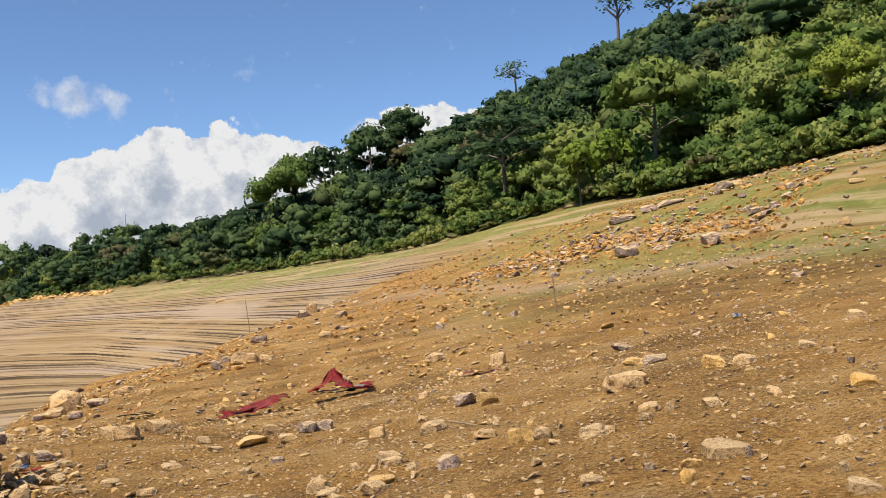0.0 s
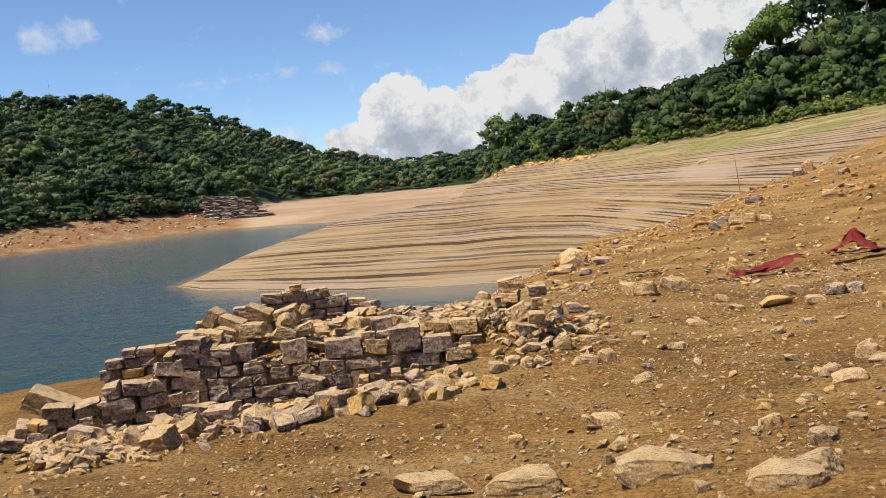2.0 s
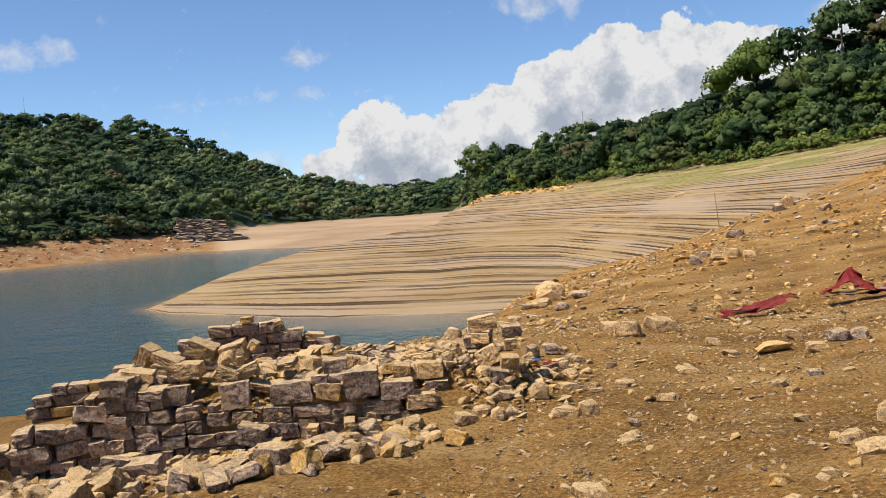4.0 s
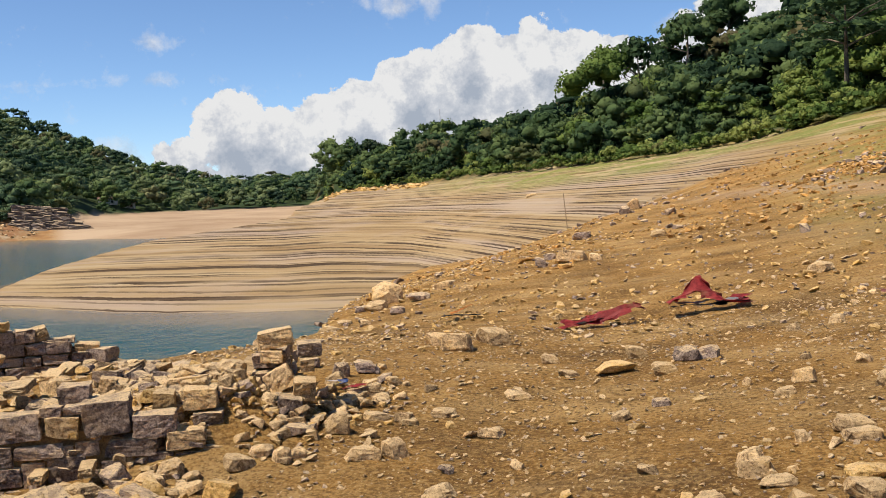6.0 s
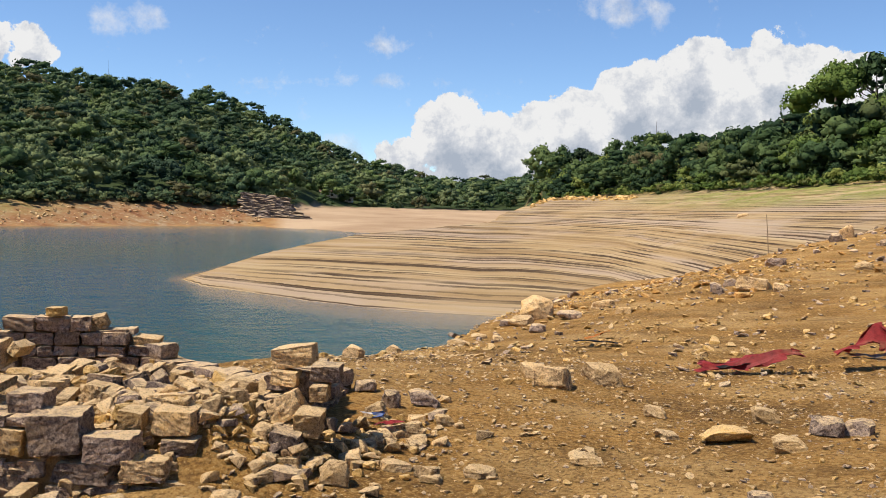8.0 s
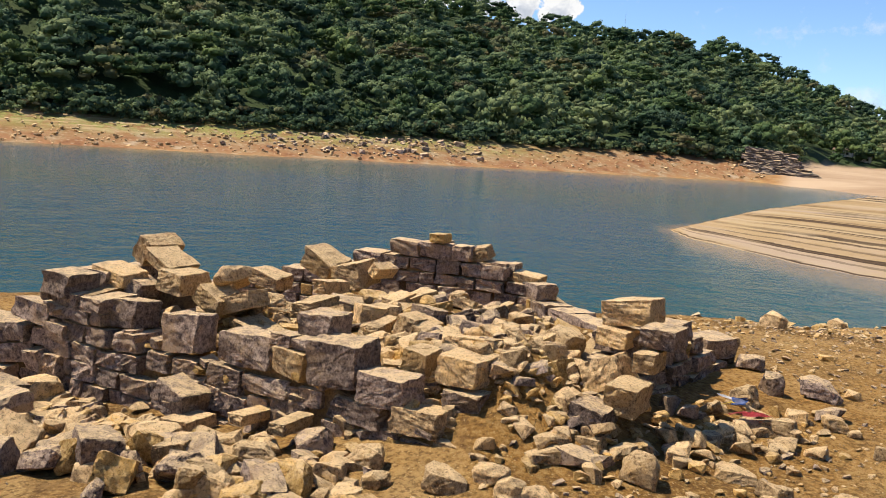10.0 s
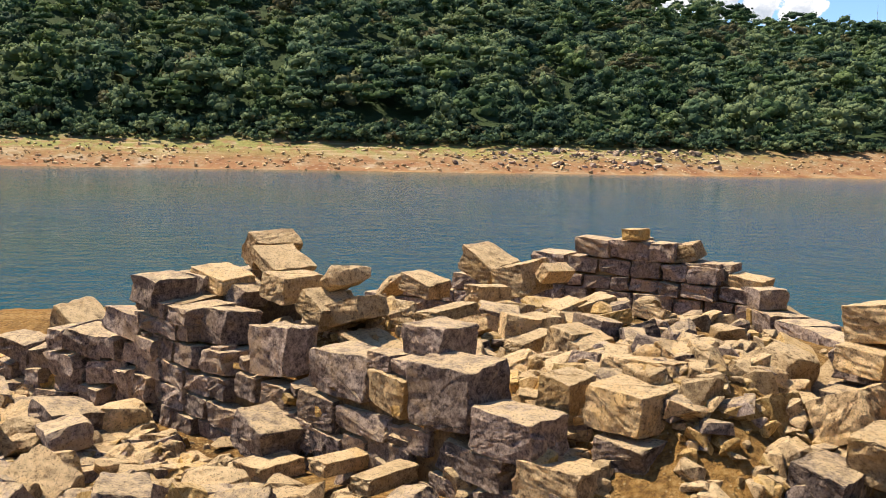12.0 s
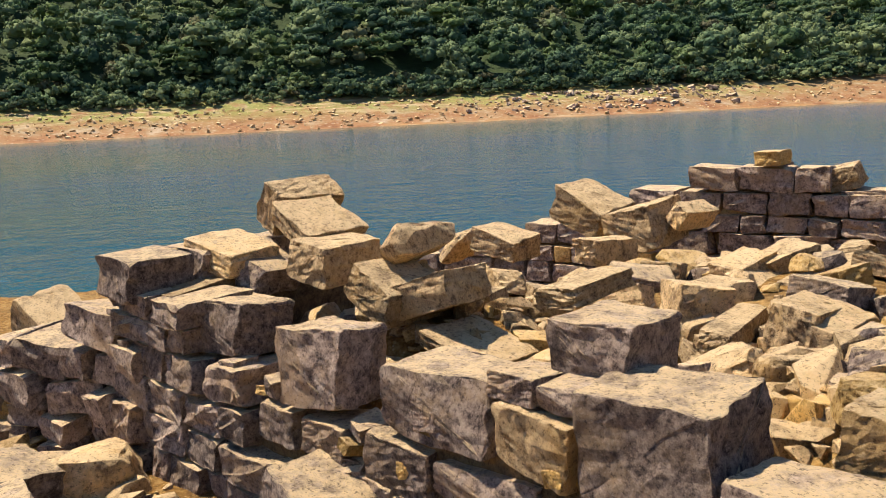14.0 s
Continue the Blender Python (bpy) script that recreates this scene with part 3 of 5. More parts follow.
def wood(name, spots, crowns, material, label, seed):
    """A stretch of forest too dense to count: crowns joined into one mesh."""
    g = random.Random(seed)
    vs, fs, ns, tint, dry, base = [], [], [], [], [], 0
    for x, y, z, h in spots:
        v, f, nm, lobe = crowns[g.randrange(len(crowns))]
        a = g.uniform(0, 6.283)
        ca, sa, wide = math.cos(a), math.sin(a), h * g.uniform(0.85, 1.2)
        q = np.stack([(v[:, 0] * ca - v[:, 1] * sa) * wide + x, (v[:, 0] * sa + v[:, 1] * ca) * wide + y, v[:, 2] * h + z], 1)
        vs.append(q)
        ns.append(np.stack([nm[:, 0] * ca - nm[:, 1] * sa, nm[:, 0] * sa + nm[:, 1] * ca, nm[:, 2]], 1))
        fs.append(f + base)
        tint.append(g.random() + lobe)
        dry.append(np.full(len(v), g.random()))
        base += len(v)
    me = mesh_from(name, np.concatenate(vs), np.concatenate(fs), material, {"tint": np.concatenate(tint), "dry": np.concatenate(dry)}, True)
    me.normals_split_custom_set_from_vertices(np.concatenate(ns))
    ob = new(name, me)
    return tagged(ob, label, "woods", kind="stuff")


def scatter(az0, az1, near, far, spacing, grow, tall, seed):
    """Tree places on a bearing range between two distances past the tree line."""
    g = random.Random(seed)
    out = []
    az = az0
    r_min = 40
    step = 1.0
    r = r_min
    while r < 1100:
        gap = spacing * (1 + grow * max(0, r - 100) / 100)
        d_az = math.degrees(gap / r)
        a = az0 + g.uniform(0, d_az)
        while a < az1:
            aj, rj = a + g.uniform(-0.4, 0.4) * d_az, r + g.uniform(-0.45, 0.45) * gap
            k = land_row(np.array([aj]))
            lo = float(k[5][0] if aj < 24.8 else k[11][0]) + near
            hi = float(k[13][0]) + far
            if lo < rj < hi:
                x, y = EYE0[0] - rj * math.sin(math.radians(aj)), EYE0[1] + rj * math.cos(math.radians(aj))
                h = tall[0] + (tall[1] - tall[0]) * g.random() ** 1.3
                edge = min(1.0, 0.55 + (rj - lo) / 25)
                out.append((x, y, height(x, y) - 0.28 * h, h * edge))
            a += d_az
        r += gap * 0.86
    return out


right_wood = scatter(-38, 24.8, 0.5, 14, 4.1, 0.28, (7, 13), 3)
dark_part = [s for i, s in enumerate(right_wood) if math.hypot(s[0], s[1]) > 118 and i % 5]
taken = set(dark_part)
rest = [(x, y, z + 0.06 * h, h * 0.74) for x, y, z, h in right_wood if (x, y, z, h) not in taken]
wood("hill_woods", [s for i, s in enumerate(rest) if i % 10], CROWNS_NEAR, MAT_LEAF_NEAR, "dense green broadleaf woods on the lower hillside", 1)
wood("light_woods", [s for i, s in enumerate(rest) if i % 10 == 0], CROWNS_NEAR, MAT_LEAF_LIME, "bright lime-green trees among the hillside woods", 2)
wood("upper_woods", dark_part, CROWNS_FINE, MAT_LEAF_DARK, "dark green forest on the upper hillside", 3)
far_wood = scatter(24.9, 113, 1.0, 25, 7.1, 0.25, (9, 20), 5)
wood("far_woods", [s for i, s in enumerate(far_wood) if i % 3], CROWNS_COARSE, MAT_LEAF_FAR, "forest across the reservoir, tinted blue-green for distance haze", 4)
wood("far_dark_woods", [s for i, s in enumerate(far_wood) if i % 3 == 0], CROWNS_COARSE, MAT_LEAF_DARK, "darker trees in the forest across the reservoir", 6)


# ---- stones ----
def hull_mesh(name, points, material, bevel=0.0):
    bm = bmesh.new()
    for p in points:
        bm.verts.new(p)
    out = bmesh.ops.convex_hull(bm, input=bm.verts)
    for v in [v for v in bm.verts if not v.link_faces]:
        bm.verts.remove(v)
    if bevel:
        bmesh.ops.bevel(bm, geom=bm.edges[:], offset=bevel, segments=1, affect="EDGES", clamp_overlap=True)
    bmesh.ops.triangulate(bm, faces=bm.faces[:])
    me = bpy.data.meshes.new(name)
    bm.to_mesh(me)
    bm.free()
    me.materials.append(material)
    return me


def rock_points(g, n=15):
    """Angular broken stone in a unit box, flat below: a boxy cloud cut by a few slanting planes."""
    cuts = []
    for i in range(4):
        a, e = g.uniform(0, 6.283), g.uniform(-0.2, 0.9)
        c = math.sqrt(1 - e * e)
        cuts.append((Vector((math.cos(a) * c, math.sin(a) * c, e)), g.uniform(0.30, 0.46)))
    pts = []
    for i in range(n):
        a, e = g.uniform(0, 6.283), g.uniform(-0.6, 1.0)
        c = math.sqrt(max(0.0, 1 - e * e))
        p = [math.cos(a) * c, math.sin(a) * c, e]
        p = Vector([math.copysign(abs(q) ** 0.5, q) * 0.5 * g.uniform(0.88, 1.0) for q in p])
        for nrm, dist in cuts:
            over = p.dot(nrm) - dist
            if over > 0:
                p -= nrm * over
        pts.append((p.x, p.y, max(p.z, -0.36)))
    return pts


def block_points(g, chip=0.075):
    """Roughly squared building stone in a unit box, corners chipped."""
    pts = []
    for sx in (-1, 1):
        for sy in (-1, 1):
            for sz in (-1, 1):
                c = [sx * 0.5 * g.uniform(0.84, 1.0), sy * 0.5 * g.uniform(0.84, 1.0), sz * 0.5 * g.uniform(0.86, 1.0)]
                if g.random() < 0.10:
                    c[g.randrange(3)] *= 0.66
                for ax in range(3):
                    p = list(c)
                    p[ax] -= math.copysign(chip * g.uniform(0.2, 1.3), p[ax])
                    pts.append(p)
    return pts


def roughen(me, g, amount, longest=0.22, rounds=1):
    """Break a hull's flat faces and clean edges up a little."""
    bm = bmesh.new()
    bm.from_mesh(me)
    for i in range(rounds):
        bmesh.ops.subdivide_edges(bm, edges=[e for e in bm.edges if e.calc_length() > longest], cuts=1, use_grid_fill=True)
        bmesh.ops.triangulate(bm, faces=bm.faces[:])
    off = Vector((g.uniform(0, 50), g.uniform(0, 50), g.uniform(0, 50)))
    for v in bm.verts:
        for scale, k in ((2.3, 0.7), (6.0, 0.45), (15.0, 0.35)):
            q = v.co * scale + off
            v.co += Vector((noise.noise(q), noise.noise(q + off), noise.noise(q - off * 2))) * amount * k
    bm.to_mesh(me)
    bm.free()
    return me


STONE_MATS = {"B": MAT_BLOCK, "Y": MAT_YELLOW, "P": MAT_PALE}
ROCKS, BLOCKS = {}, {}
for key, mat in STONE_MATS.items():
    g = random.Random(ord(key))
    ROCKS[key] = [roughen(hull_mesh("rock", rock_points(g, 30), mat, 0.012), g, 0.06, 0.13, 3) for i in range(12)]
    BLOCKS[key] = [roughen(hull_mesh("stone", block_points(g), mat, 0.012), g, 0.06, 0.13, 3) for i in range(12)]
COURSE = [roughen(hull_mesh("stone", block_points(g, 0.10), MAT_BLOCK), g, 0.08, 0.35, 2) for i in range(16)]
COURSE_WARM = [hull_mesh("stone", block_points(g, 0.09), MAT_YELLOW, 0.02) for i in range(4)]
TONE = {"B": "dark grey-brown granite", "Y": "ochre-yellow sandstone", "P": "pale buff sandstone"}
srng = random.Random(12)


def rock(x, y, w, d, h, yaw, tone):
    me = srng.choice(ROCKS[tone])
    ob = new("rock" if w < 0.6 else "boulder", me)
    ob.matrix_basis = pose(x, y, height(x, y) + 0.20 * h, srng.uniform(-8, 8), srng.uniform(-8, 8), yaw) @ Matrix.Diagonal((w * 1.12, d * 1.1, h * 1.0, 1))
    size = "small" if w < 0.2 else "large" if w > 0.6 else "broken"
    return tagged(ob, f"{size} {TONE[tone]} rock lying on the dry soil", "rock", "rocks on the bank")


def block(x, y, z, w, d, h, yaw, tilt, tone):
    ob = new("fallen_block", srng.choice(ROCKS[tone] if abs(tilt) > 32 else BLOCKS[tone]))
    x, y = x - 0.5 * d * math.sin(radians(yaw)), y + 0.5 * d * math.cos(radians(yaw))
    k = 1.2 if abs(tilt) > 32 else 1.0
    ob.matrix_basis = pose(x, y, z, srng.uniform(-6, 6), tilt, yaw) @ Matrix.Diagonal((w * 1.03 * k, d * 1.15 * k, h * 1.1 * k, 1))
    state = "tilted" if abs(tilt) > 9 else "squared"
    return tagged(ob, f"{state} {TONE[tone]} building block lying on the ruin", "stone block", "blocks of the ruin")


# ---- the ruined walls ----
MAT_CORE = stone_material("earth_and_rubble_core", (0.07, 0.04, 0.02), (0.16, 0.10, 0.05), (0.28, 0.18, 0.08), (0.24, 0.15, 0.06))


def ruined_wall(name, ax, ay, bx, by, base, tops, thick, seed, label, course=(0.10, 0.17), widths=(0.12, 0.30), loose=1.0, large=()):
    """A dry-laid wall whose visible face runs from a to b, with a broken top. Stones are parts of the earthen core."""
    g = random.Random(seed)
    u = Vector((bx - ax, by - ay, 0))
    length = u.length
    u.normalize()
    back = Vector((-u.y, u.x, 0))
    yaw = math.degrees(math.atan2(u.y, u.x))
    ts = [t[0] for t in tops]
    tz = [t[1] for t in tops]

    def top(s):
        return float(np.interp(s, ts, tz))
    bm = bmesh.new()
    n = 24
    rows = []
    for i in range(n + 1):
        s = length * i / n
        p = Vector((ax, ay, 0)) + u * s
        zt = max(base + 0.05, top(s) - 0.10)
        row = []
        for dd, z in ((0.07, base - 0.3), (0.07, zt), (thick - 0.05, zt), (thick - 0.05, base - 0.3)):
            q = p + back * dd
            row.append(bm.verts.new((q.x, q.y, z)))
        rows.append(row)
    for a, b in zip(rows, rows[1:]):
        for k in range(3):
            bm.faces.new((a[k], b[k], b[k + 1], a[k + 1]))
    bm.faces.new(rows[0])
    bm.faces.new(rows[-1][::-1])
    me = bpy.data.meshes.new(name)
    bm.to_mesh(me)
    bm.free()
    me.materials.append(MAT_CORE)
    core = tagged(new(name, me), label, "wall", kind="structure")
    z = base
    while z < max(tz):
        h = g.uniform(*course)
        s = g.uniform(-0.1, 0.0)
        while s < length:
            w = g.uniform(*widths) * (1.25 if h > 0.12 else 1.0)
            mid = s + w / 2
            hh = h
            if any(a - 0.03 < mid < b + 0.03 and lo - 0.03 < z + h / 2 < hi + 0.03 for a, b, lo, hi in large):
                s += w
                continue
            if z + h * 0.55 < top(min(max(mid, 0), length)) and mid < length + 0.05:
                d = g.uniform(0.20, 0.34) if z + 2.2 * h > top(mid) else g.uniform(0.18, 0.26)
                p = Vector((ax, ay, 0)) + u * mid + back * (d / 2 - 0.01 + g.uniform(-0.018, 0.018) * loose)
                me = g.choice(COURSE_WARM) if g.random() < 0.06 else g.choice(COURSE)
                ob = new("stone", me)
                ob.parent = core
                ob.matrix_basis = pose(p.x, p.y, z + hh / 2, g.uniform(-3, 3) * loose, g.uniform(-3, 3) * loose, yaw + g.uniform(-4, 4) * loose) @ Matrix.Diagonal((w * 0.98, d * 1.05, hh * 1.04 * g.uniform(0.86, 1.0), 1))
            s += w
        z += h
    return core


FRONT_A, FRONT_B = Vector((-7.60, 7.34, 0)), Vector((-5.02, 8.72, 0))
LARGE = []


def face_stone(s0, s1, z0, z1, inset, depth, tone):
    """A large stone in the front wall's face, by its stretch along the wall and its heights."""
    LARGE.append((s0, s1, z0, z1, inset, depth, tone))


# large stones of the front wall's face, course by course
face_stone(1.48, 1.86, 0.14, 0.33, 0.00, 0.30, "B")
face_stone(1.86, 2.01, 0.30, 0.37, 0.02, 0.20, "B")
face_stone(2.02, 2.16, 0.31, 0.37, 0.02, 0.20, "B")
face_stone(1.89, 2.12, 0.14, 0.30, 0.00, 0.24, "P")
face_stone(2.15, 2.47, 0.15, 0.39, -0.02, 0.30, "B")
face_stone(1.96, 2.18, 0.34, 0.49, 0.12, 0.30, "B")
face_stone(1.02, 1.29, 0.13, 0.36, 0.00, 0.26, "B")
face_stone(1.40, 1.67, -0.03, 0.12, 0.00, 0.22, "B")
face_stone(1.68, 2.01, 0.01, 0.11, 0.00, 0.22, "B")
face_stone(2.09, 2.25, 0.01, 0.11, 0.01, 0.20, "B")
face_stone(2.28, 2.68, -0.02, 0.11, 0.00, 0.22, "B")
face_stone(2.50, 2.80, 0.11, 0.27, -0.02, 0.26, "B")
face_stone(1.24, 1.52, -0.15, -0.01, 0.00, 0.22, "B")
face_stone(1.52, 1.73, -0.17, -0.03, 0.00, 0.22, "B")
face_stone(1.73, 1.88, -0.18, -0.01, 0.01, 0.22, "B")
face_stone(1.89, 2.17, -0.17, 0.01, 0.00, 0.24, "B")
face_stone(2.71, 2.99, 0.00, 0.13, -0.02, 0.26, "P")
face_stone(0.88, 1.11, -0.01, 0.11, 0.00, 0.20, "B")
face_stone(1.12, 1.31, -0.01, 0.10, 0.00, 0.20, "B")
face_stone(2.27, 2.43, -0.13, -0.04, 0.00, 0.20, "B")
face_stone(2.58, 2.77, -0.14, -0.01, 0.00, 0.22, "B")
face_stone(2.77, 2.97, -0.11, -0.02, 0.00, 0.20, "B")
face_stone(2.97, 3.12, -0.10, 0.01, 0.00, 0.20, "P")
face_stone(2.01, 2.08, 0.00, 0.09, 0.03, 0.15, "B")
face_stone(1.87, 2.01, -0.00, 0.02, 0.03, 0.15, "B")

wall_front = ruined_wall("wall_front", -7.60, 7.34, -5.02, 8.72, -0.50, [(0, 0.44), (0.35, 0.38), (0.62, 0.18), (0.9, 0.12), (1.05, 0.14), (1.4, 0.18), (1.9, 0.30), (2.2, 0.28), (2.6, 0.14), (2.93, 0.05)], 0.42, 31,
                         "broken dry-stone front wall of grey granite courses", (0.09, 0.15), (0.10, 0.24), 1.0, [k[:4] for k in LARGE])
along = (FRONT_B - FRONT_A).normalized()
inward = Vector((-along.y, along.x, 0))
for s0, s1, z0, z1, inset, depth, tone in LARGE:
    p = FRONT_A + along * (s0 + s1) / 2 + inward * (inset + depth / 2)
    ob = new("stone", srng.choice(BLOCKS[tone]))
    ob.parent = wall_front
    ob.matrix_basis = pose(p.x, p.y, (z0 + z1) / 2, srng.uniform(-3, 3), srng.uniform(-2, 2), 28.1 + srng.uniform(-4, 4)) @ Matrix.Diagonal(((s1 - s0) * 1.06, depth * 0.85, (z1 - z0) * 1.06, 1))
# chinking: small stones wedged in the joints of the front wall
for i in range(90):
    k, z = srng.uniform(0.1, 2.95), srng.uniform(-0.3, 0.22)
    p = FRONT_A + along * k + inward * srng.uniform(0.05, 0.10)
    ob = new("stone", srng.choice(BLOCKS[srng.choice("BBBY")]))
    ob.parent = wall_front
    ob.matrix_basis = pose(p.x, p.y, z, srng.uniform(-20, 20), srng.uniform(-20, 20), 28.1 + srng.uniform(-20, 20)) @ Matrix.Diagonal((srng.uniform(0.05, 0.11), 0.10, srng.uniform(0.03, 0.06), 1))
ruined_wall("wall_side", -4.86, 9.78, -5.60, 11.50, -0.35, [(0, 0.15), (0.2, 0.36), (0.45, 0.50), (0.85, 0.49), (1.1, 0.42), (1.4, 0.22), (1.87, 0.0)], 0.42, 32, "dark shaded end wall of stacked granite stones", (0.08, 0.14), (0.10, 0.22))
ruined_wall("wall_back", -10.9, 9.30, -8.08, 11.48, -0.55, [(0, -0.1), (0.8, 0.05), (1.4, 0.20), (1.78, 0.26), (2.0, 0.42), (2.25, 0.46), (2.5, 0.58), (2.7, 0.60), (2.85, 0.48), (3.05, 0.46), (3.3, 0.42), (3.45, 0.33), (3.56, 0.22)], 0.42, 33,
            "grey rubble-stone back wall with a stepped broken top", (0.10, 0.155), (0.13, 0.29))
ruined_wall("wall_back_low", -8.08, 11.48, -5.70, 11.25, -0.45, [(0, 0.22), (0.4, 0.14), (1.0, 0.10), (1.8, 0.16), (2.39, 0.22)], 0.40, 34, "low remains of the granite back wall")
ruined_wall("wall_left", -8.35, 8.55, -7.62, 7.36, -0.50, [(0, 0.2), (0.5, 0.42), (0.9, 0.52), (1.39, 0.46)], 0.42, 35, "stepped left wall of grey granite stones")
ruined_wall("wall_plinth", -7.55, 6.62, -6.05, 7.35, -0.50, [(0, -0.22), (0.5, -0.12), (1.1, -0.15), (1.67, -0.25)], 0.35, 36, "low stone footing in front of the ruin", loose=4.0)
ruined_wall("wall_footing", -9.1, 6.2, -7.6, 7.30, -0.55, [(0, -0.3), (0.7, -0.05), (1.3, 0.12), (1.86, 0.25)], 0.40, 37, "collapsed stone footing at the ruin's corner", loose=4.0)

cap = new("cap_stone", BLOCKS["Y"][2])
cap.matrix_basis = pose(-8.80, 10.97, 0.575, 2, -3, 30) @ Matrix.Diagonal((0.17, 0.17, 0.09, 1))
tagged(cap, "small ochre capstone balanced on the back wall", "stone block", "blocks of the ruin")

# stones lying on the near bank
rock(1.94, 10.47, 0.53, 0.40, 0.29, -3, "P")
rock(1.83, 6.50, 0.32, 0.25, 0.16, -2, "P")
rock(0.59, 8.54, 0.23, 0.18, 0.20, 9, "Y")
rock(0.79, 8.49, 0.17, 0.10, 0.16, -6, "P")
rock(1.17, 8.09, 0.25, 0.21, 0.15, -4, "P")
rock(0.86, 16.19, 0.32, 0.27, 0.31, -15, "P")
rock(2.92, 10.63, 0.25, 0.18, 0.22, -23, "Y")
rock(3.19, 10.46, 0.27, 0.20, 0.17, -15, "P")
rock(3.95, 10.59, 0.21, 0.13, 0.11, -29, "P")
rock(1.76, 8.67, 0.22, 0.15, 0.14, 1, "P")
rock(1.92, 8.53, 0.10, 0.08, 0.13, -23, "P")
rock(2.27, 8.41, 0.19, 0.16, 0.09, -26, "P")
rock(2.78, 8.30, 0.15, 0.12, 0.10, -30, "P")
rock(2.90, 9.33, 0.14, 0.09, 0.15, -6, "Y")
rock(3.38, 7.89, 0.23, 0.15, 0.14, -32, "Y")
rock(5.26, 12.33, 0.22, 0.19, 0.18, -12, "P")
rock(2.48, 6.17, 0.13, 0.08, 0.09, -8, "P")
rock(2.16, 5.14, 0.18, 0.13, 0.11, -17, "P")
rock(-1.16, 8.27, 0.16, 0.10, 0.14, 21, "P")
rock(-0.64, 7.71, 0.24, 0.18, 0.15, 19, "P")
rock(-0.22, 10.23, 0.30, 0.25, 0.17, -5, "P")
rock(-0.07, 8.24, 0.21, 0.14, 0.17, -10, "B")
rock(-0.81, 10.64, 0.21, 0.13, 0.16, -9, "P")
rock(0.19, 11.89, 0.28, 0.19, 0.23, 2, "B")
rock(0.45, 11.64, 0.27, 0.16, 0.22, 3, "Y")
rock(2.63, 14.58, 0.29, 0.20, 0.18, -16, "B")
rock(2.60, 12.16, 0.29, 0.23, 0.14, -13, "B")
rock(2.38, 12.36, 0.27, 0.19, 0.13, -11, "Y")
rock(3.91, 9.90, 0.19, 0.15, 0.10, -35, "P")
rock(3.68, 8.86, 0.07, 0.06, 0.10, -37, "B")
rock(1.54, 6.34, 0.14, 0.11, 0.10, -3, "Y")
rock(1.43, 5.96, 0.10, 0.06, 0.12, -5, "Y")
rock(1.91, 6.31, 0.05, 0.04, 0.12, -15, "B")
rock(1.31, 6.56, 0.08, 0.05, 0.08, -25, "B")
rock(0.92, 6.53, 0.17, 0.11, 0.09, 6, "P")
rock(-0.56, 8.83, 0.26, 0.17, 0.12, 11, "P")
rock(0.32, 9.20, 0.24, 0.20, 0.11, 11, "P")
rock(1.67, 8.37, 0.13, 0.09, 0.09, -16, "P")
rock(-1.07, 8.08, 0.19, 0.14, 0.08, 16, "P")
# rocks on the edge of the bank and up the slope
rock(-6.29, 45.91, 0.68, 0.42, 0.79, 15, "P")
rock(-6.39, 43.29, 0.51, 0.41, 0.51, 19, "B")
rock(-4.12, 38.99, 0.44, 0.27, 0.35, 19, "B")
rock(-3.76, 30.34, 0.45, 0.28, 0.31, 2, "P")
rock(-6.48, 33.19, 0.63, 0.48, 0.40, 24, "B")
rock(-5.45, 26.12, 0.78, 0.53, 0.46, 25, "P")
rock(-6.19, 25.90, 0.36, 0.26, 0.36, 8, "B")
rock(-6.32, 27.51, 0.30, 0.20, 0.29, 3, "B")
rock(-4.83, 25.77, 0.34, 0.21, 0.27, 0, "P")
rock(6.54, 33.93, 0.81, 0.62, 0.59, 4, "B")
rock(7.65, 33.38, 0.66, 0.42, 0.27, -26, "B")
rock(9.08, 32.61, 0.79, 0.67, 0.54, -15, "B")
rock(11.42, 34.58, 0.58, 0.40, 0.32, -26, "B")
rock(13.19, 43.95, 0.86, 0.64, 0.66, -7, "B")
rock(14.31, 45.50, 0.56, 0.40, 0.39, -20, "P")
rock(7.92, 42.01, 1.32, 0.81, 0.45, 2, "B")
rock(9.28, 42.54, 0.89, 0.54, 0.46, -12, "B")
rock(10.37, 42.72, 1.21, 0.98, 0.39, -25, "B")
rock(12.93, 35.17, 0.40, 0.31, 0.31, -7, "B")
rock(13.31, 34.61, 0.30, 0.23, 0.23, -12, "P")
rock(12.10, 28.85, 0.46, 0.29, 0.28, -25, "P")
rock(4.51, 12.19, 0.11, 0.07, 0.09, -10, "Y")
rock(4.04, 35.05, 0.41, 0.28, 0.29, -8, "B")
rock(6.00, 43.55, 0.44, 0.37, 0.22, 3, "P")
rock(-24.25, 104.85, 1.26, 1.06, 0.56, 12, "P")
rock(14.02, 32.04, 0.51, 0.37, 0.21, -17, "P")
# slabs and stones near the path
rock(-3.59, 5.33, 0.54, 0.31, 0.17, 24, "P")
rock(-3.01, 5.45, 0.55, 0.31, 0.18, 14, "P")
rock(-2.16, 5.53, 0.66, 0.36, 0.23, 31, "P")
rock(-1.37, 5.06, 0.43, 0.29, 0.16, 14, "P")
rock(-1.22, 5.23, 0.26, 0.19, 0.20, 3, "P")
rock(-2.91, 6.90, 0.29, 0.18, 0.15, 13, "P")
rock(-1.75, 6.93, 0.15, 0.12, 0.10, 21, "Y")
rock(-1.64, 6.48, 0.18, 0.12, 0.11, 19, "P")
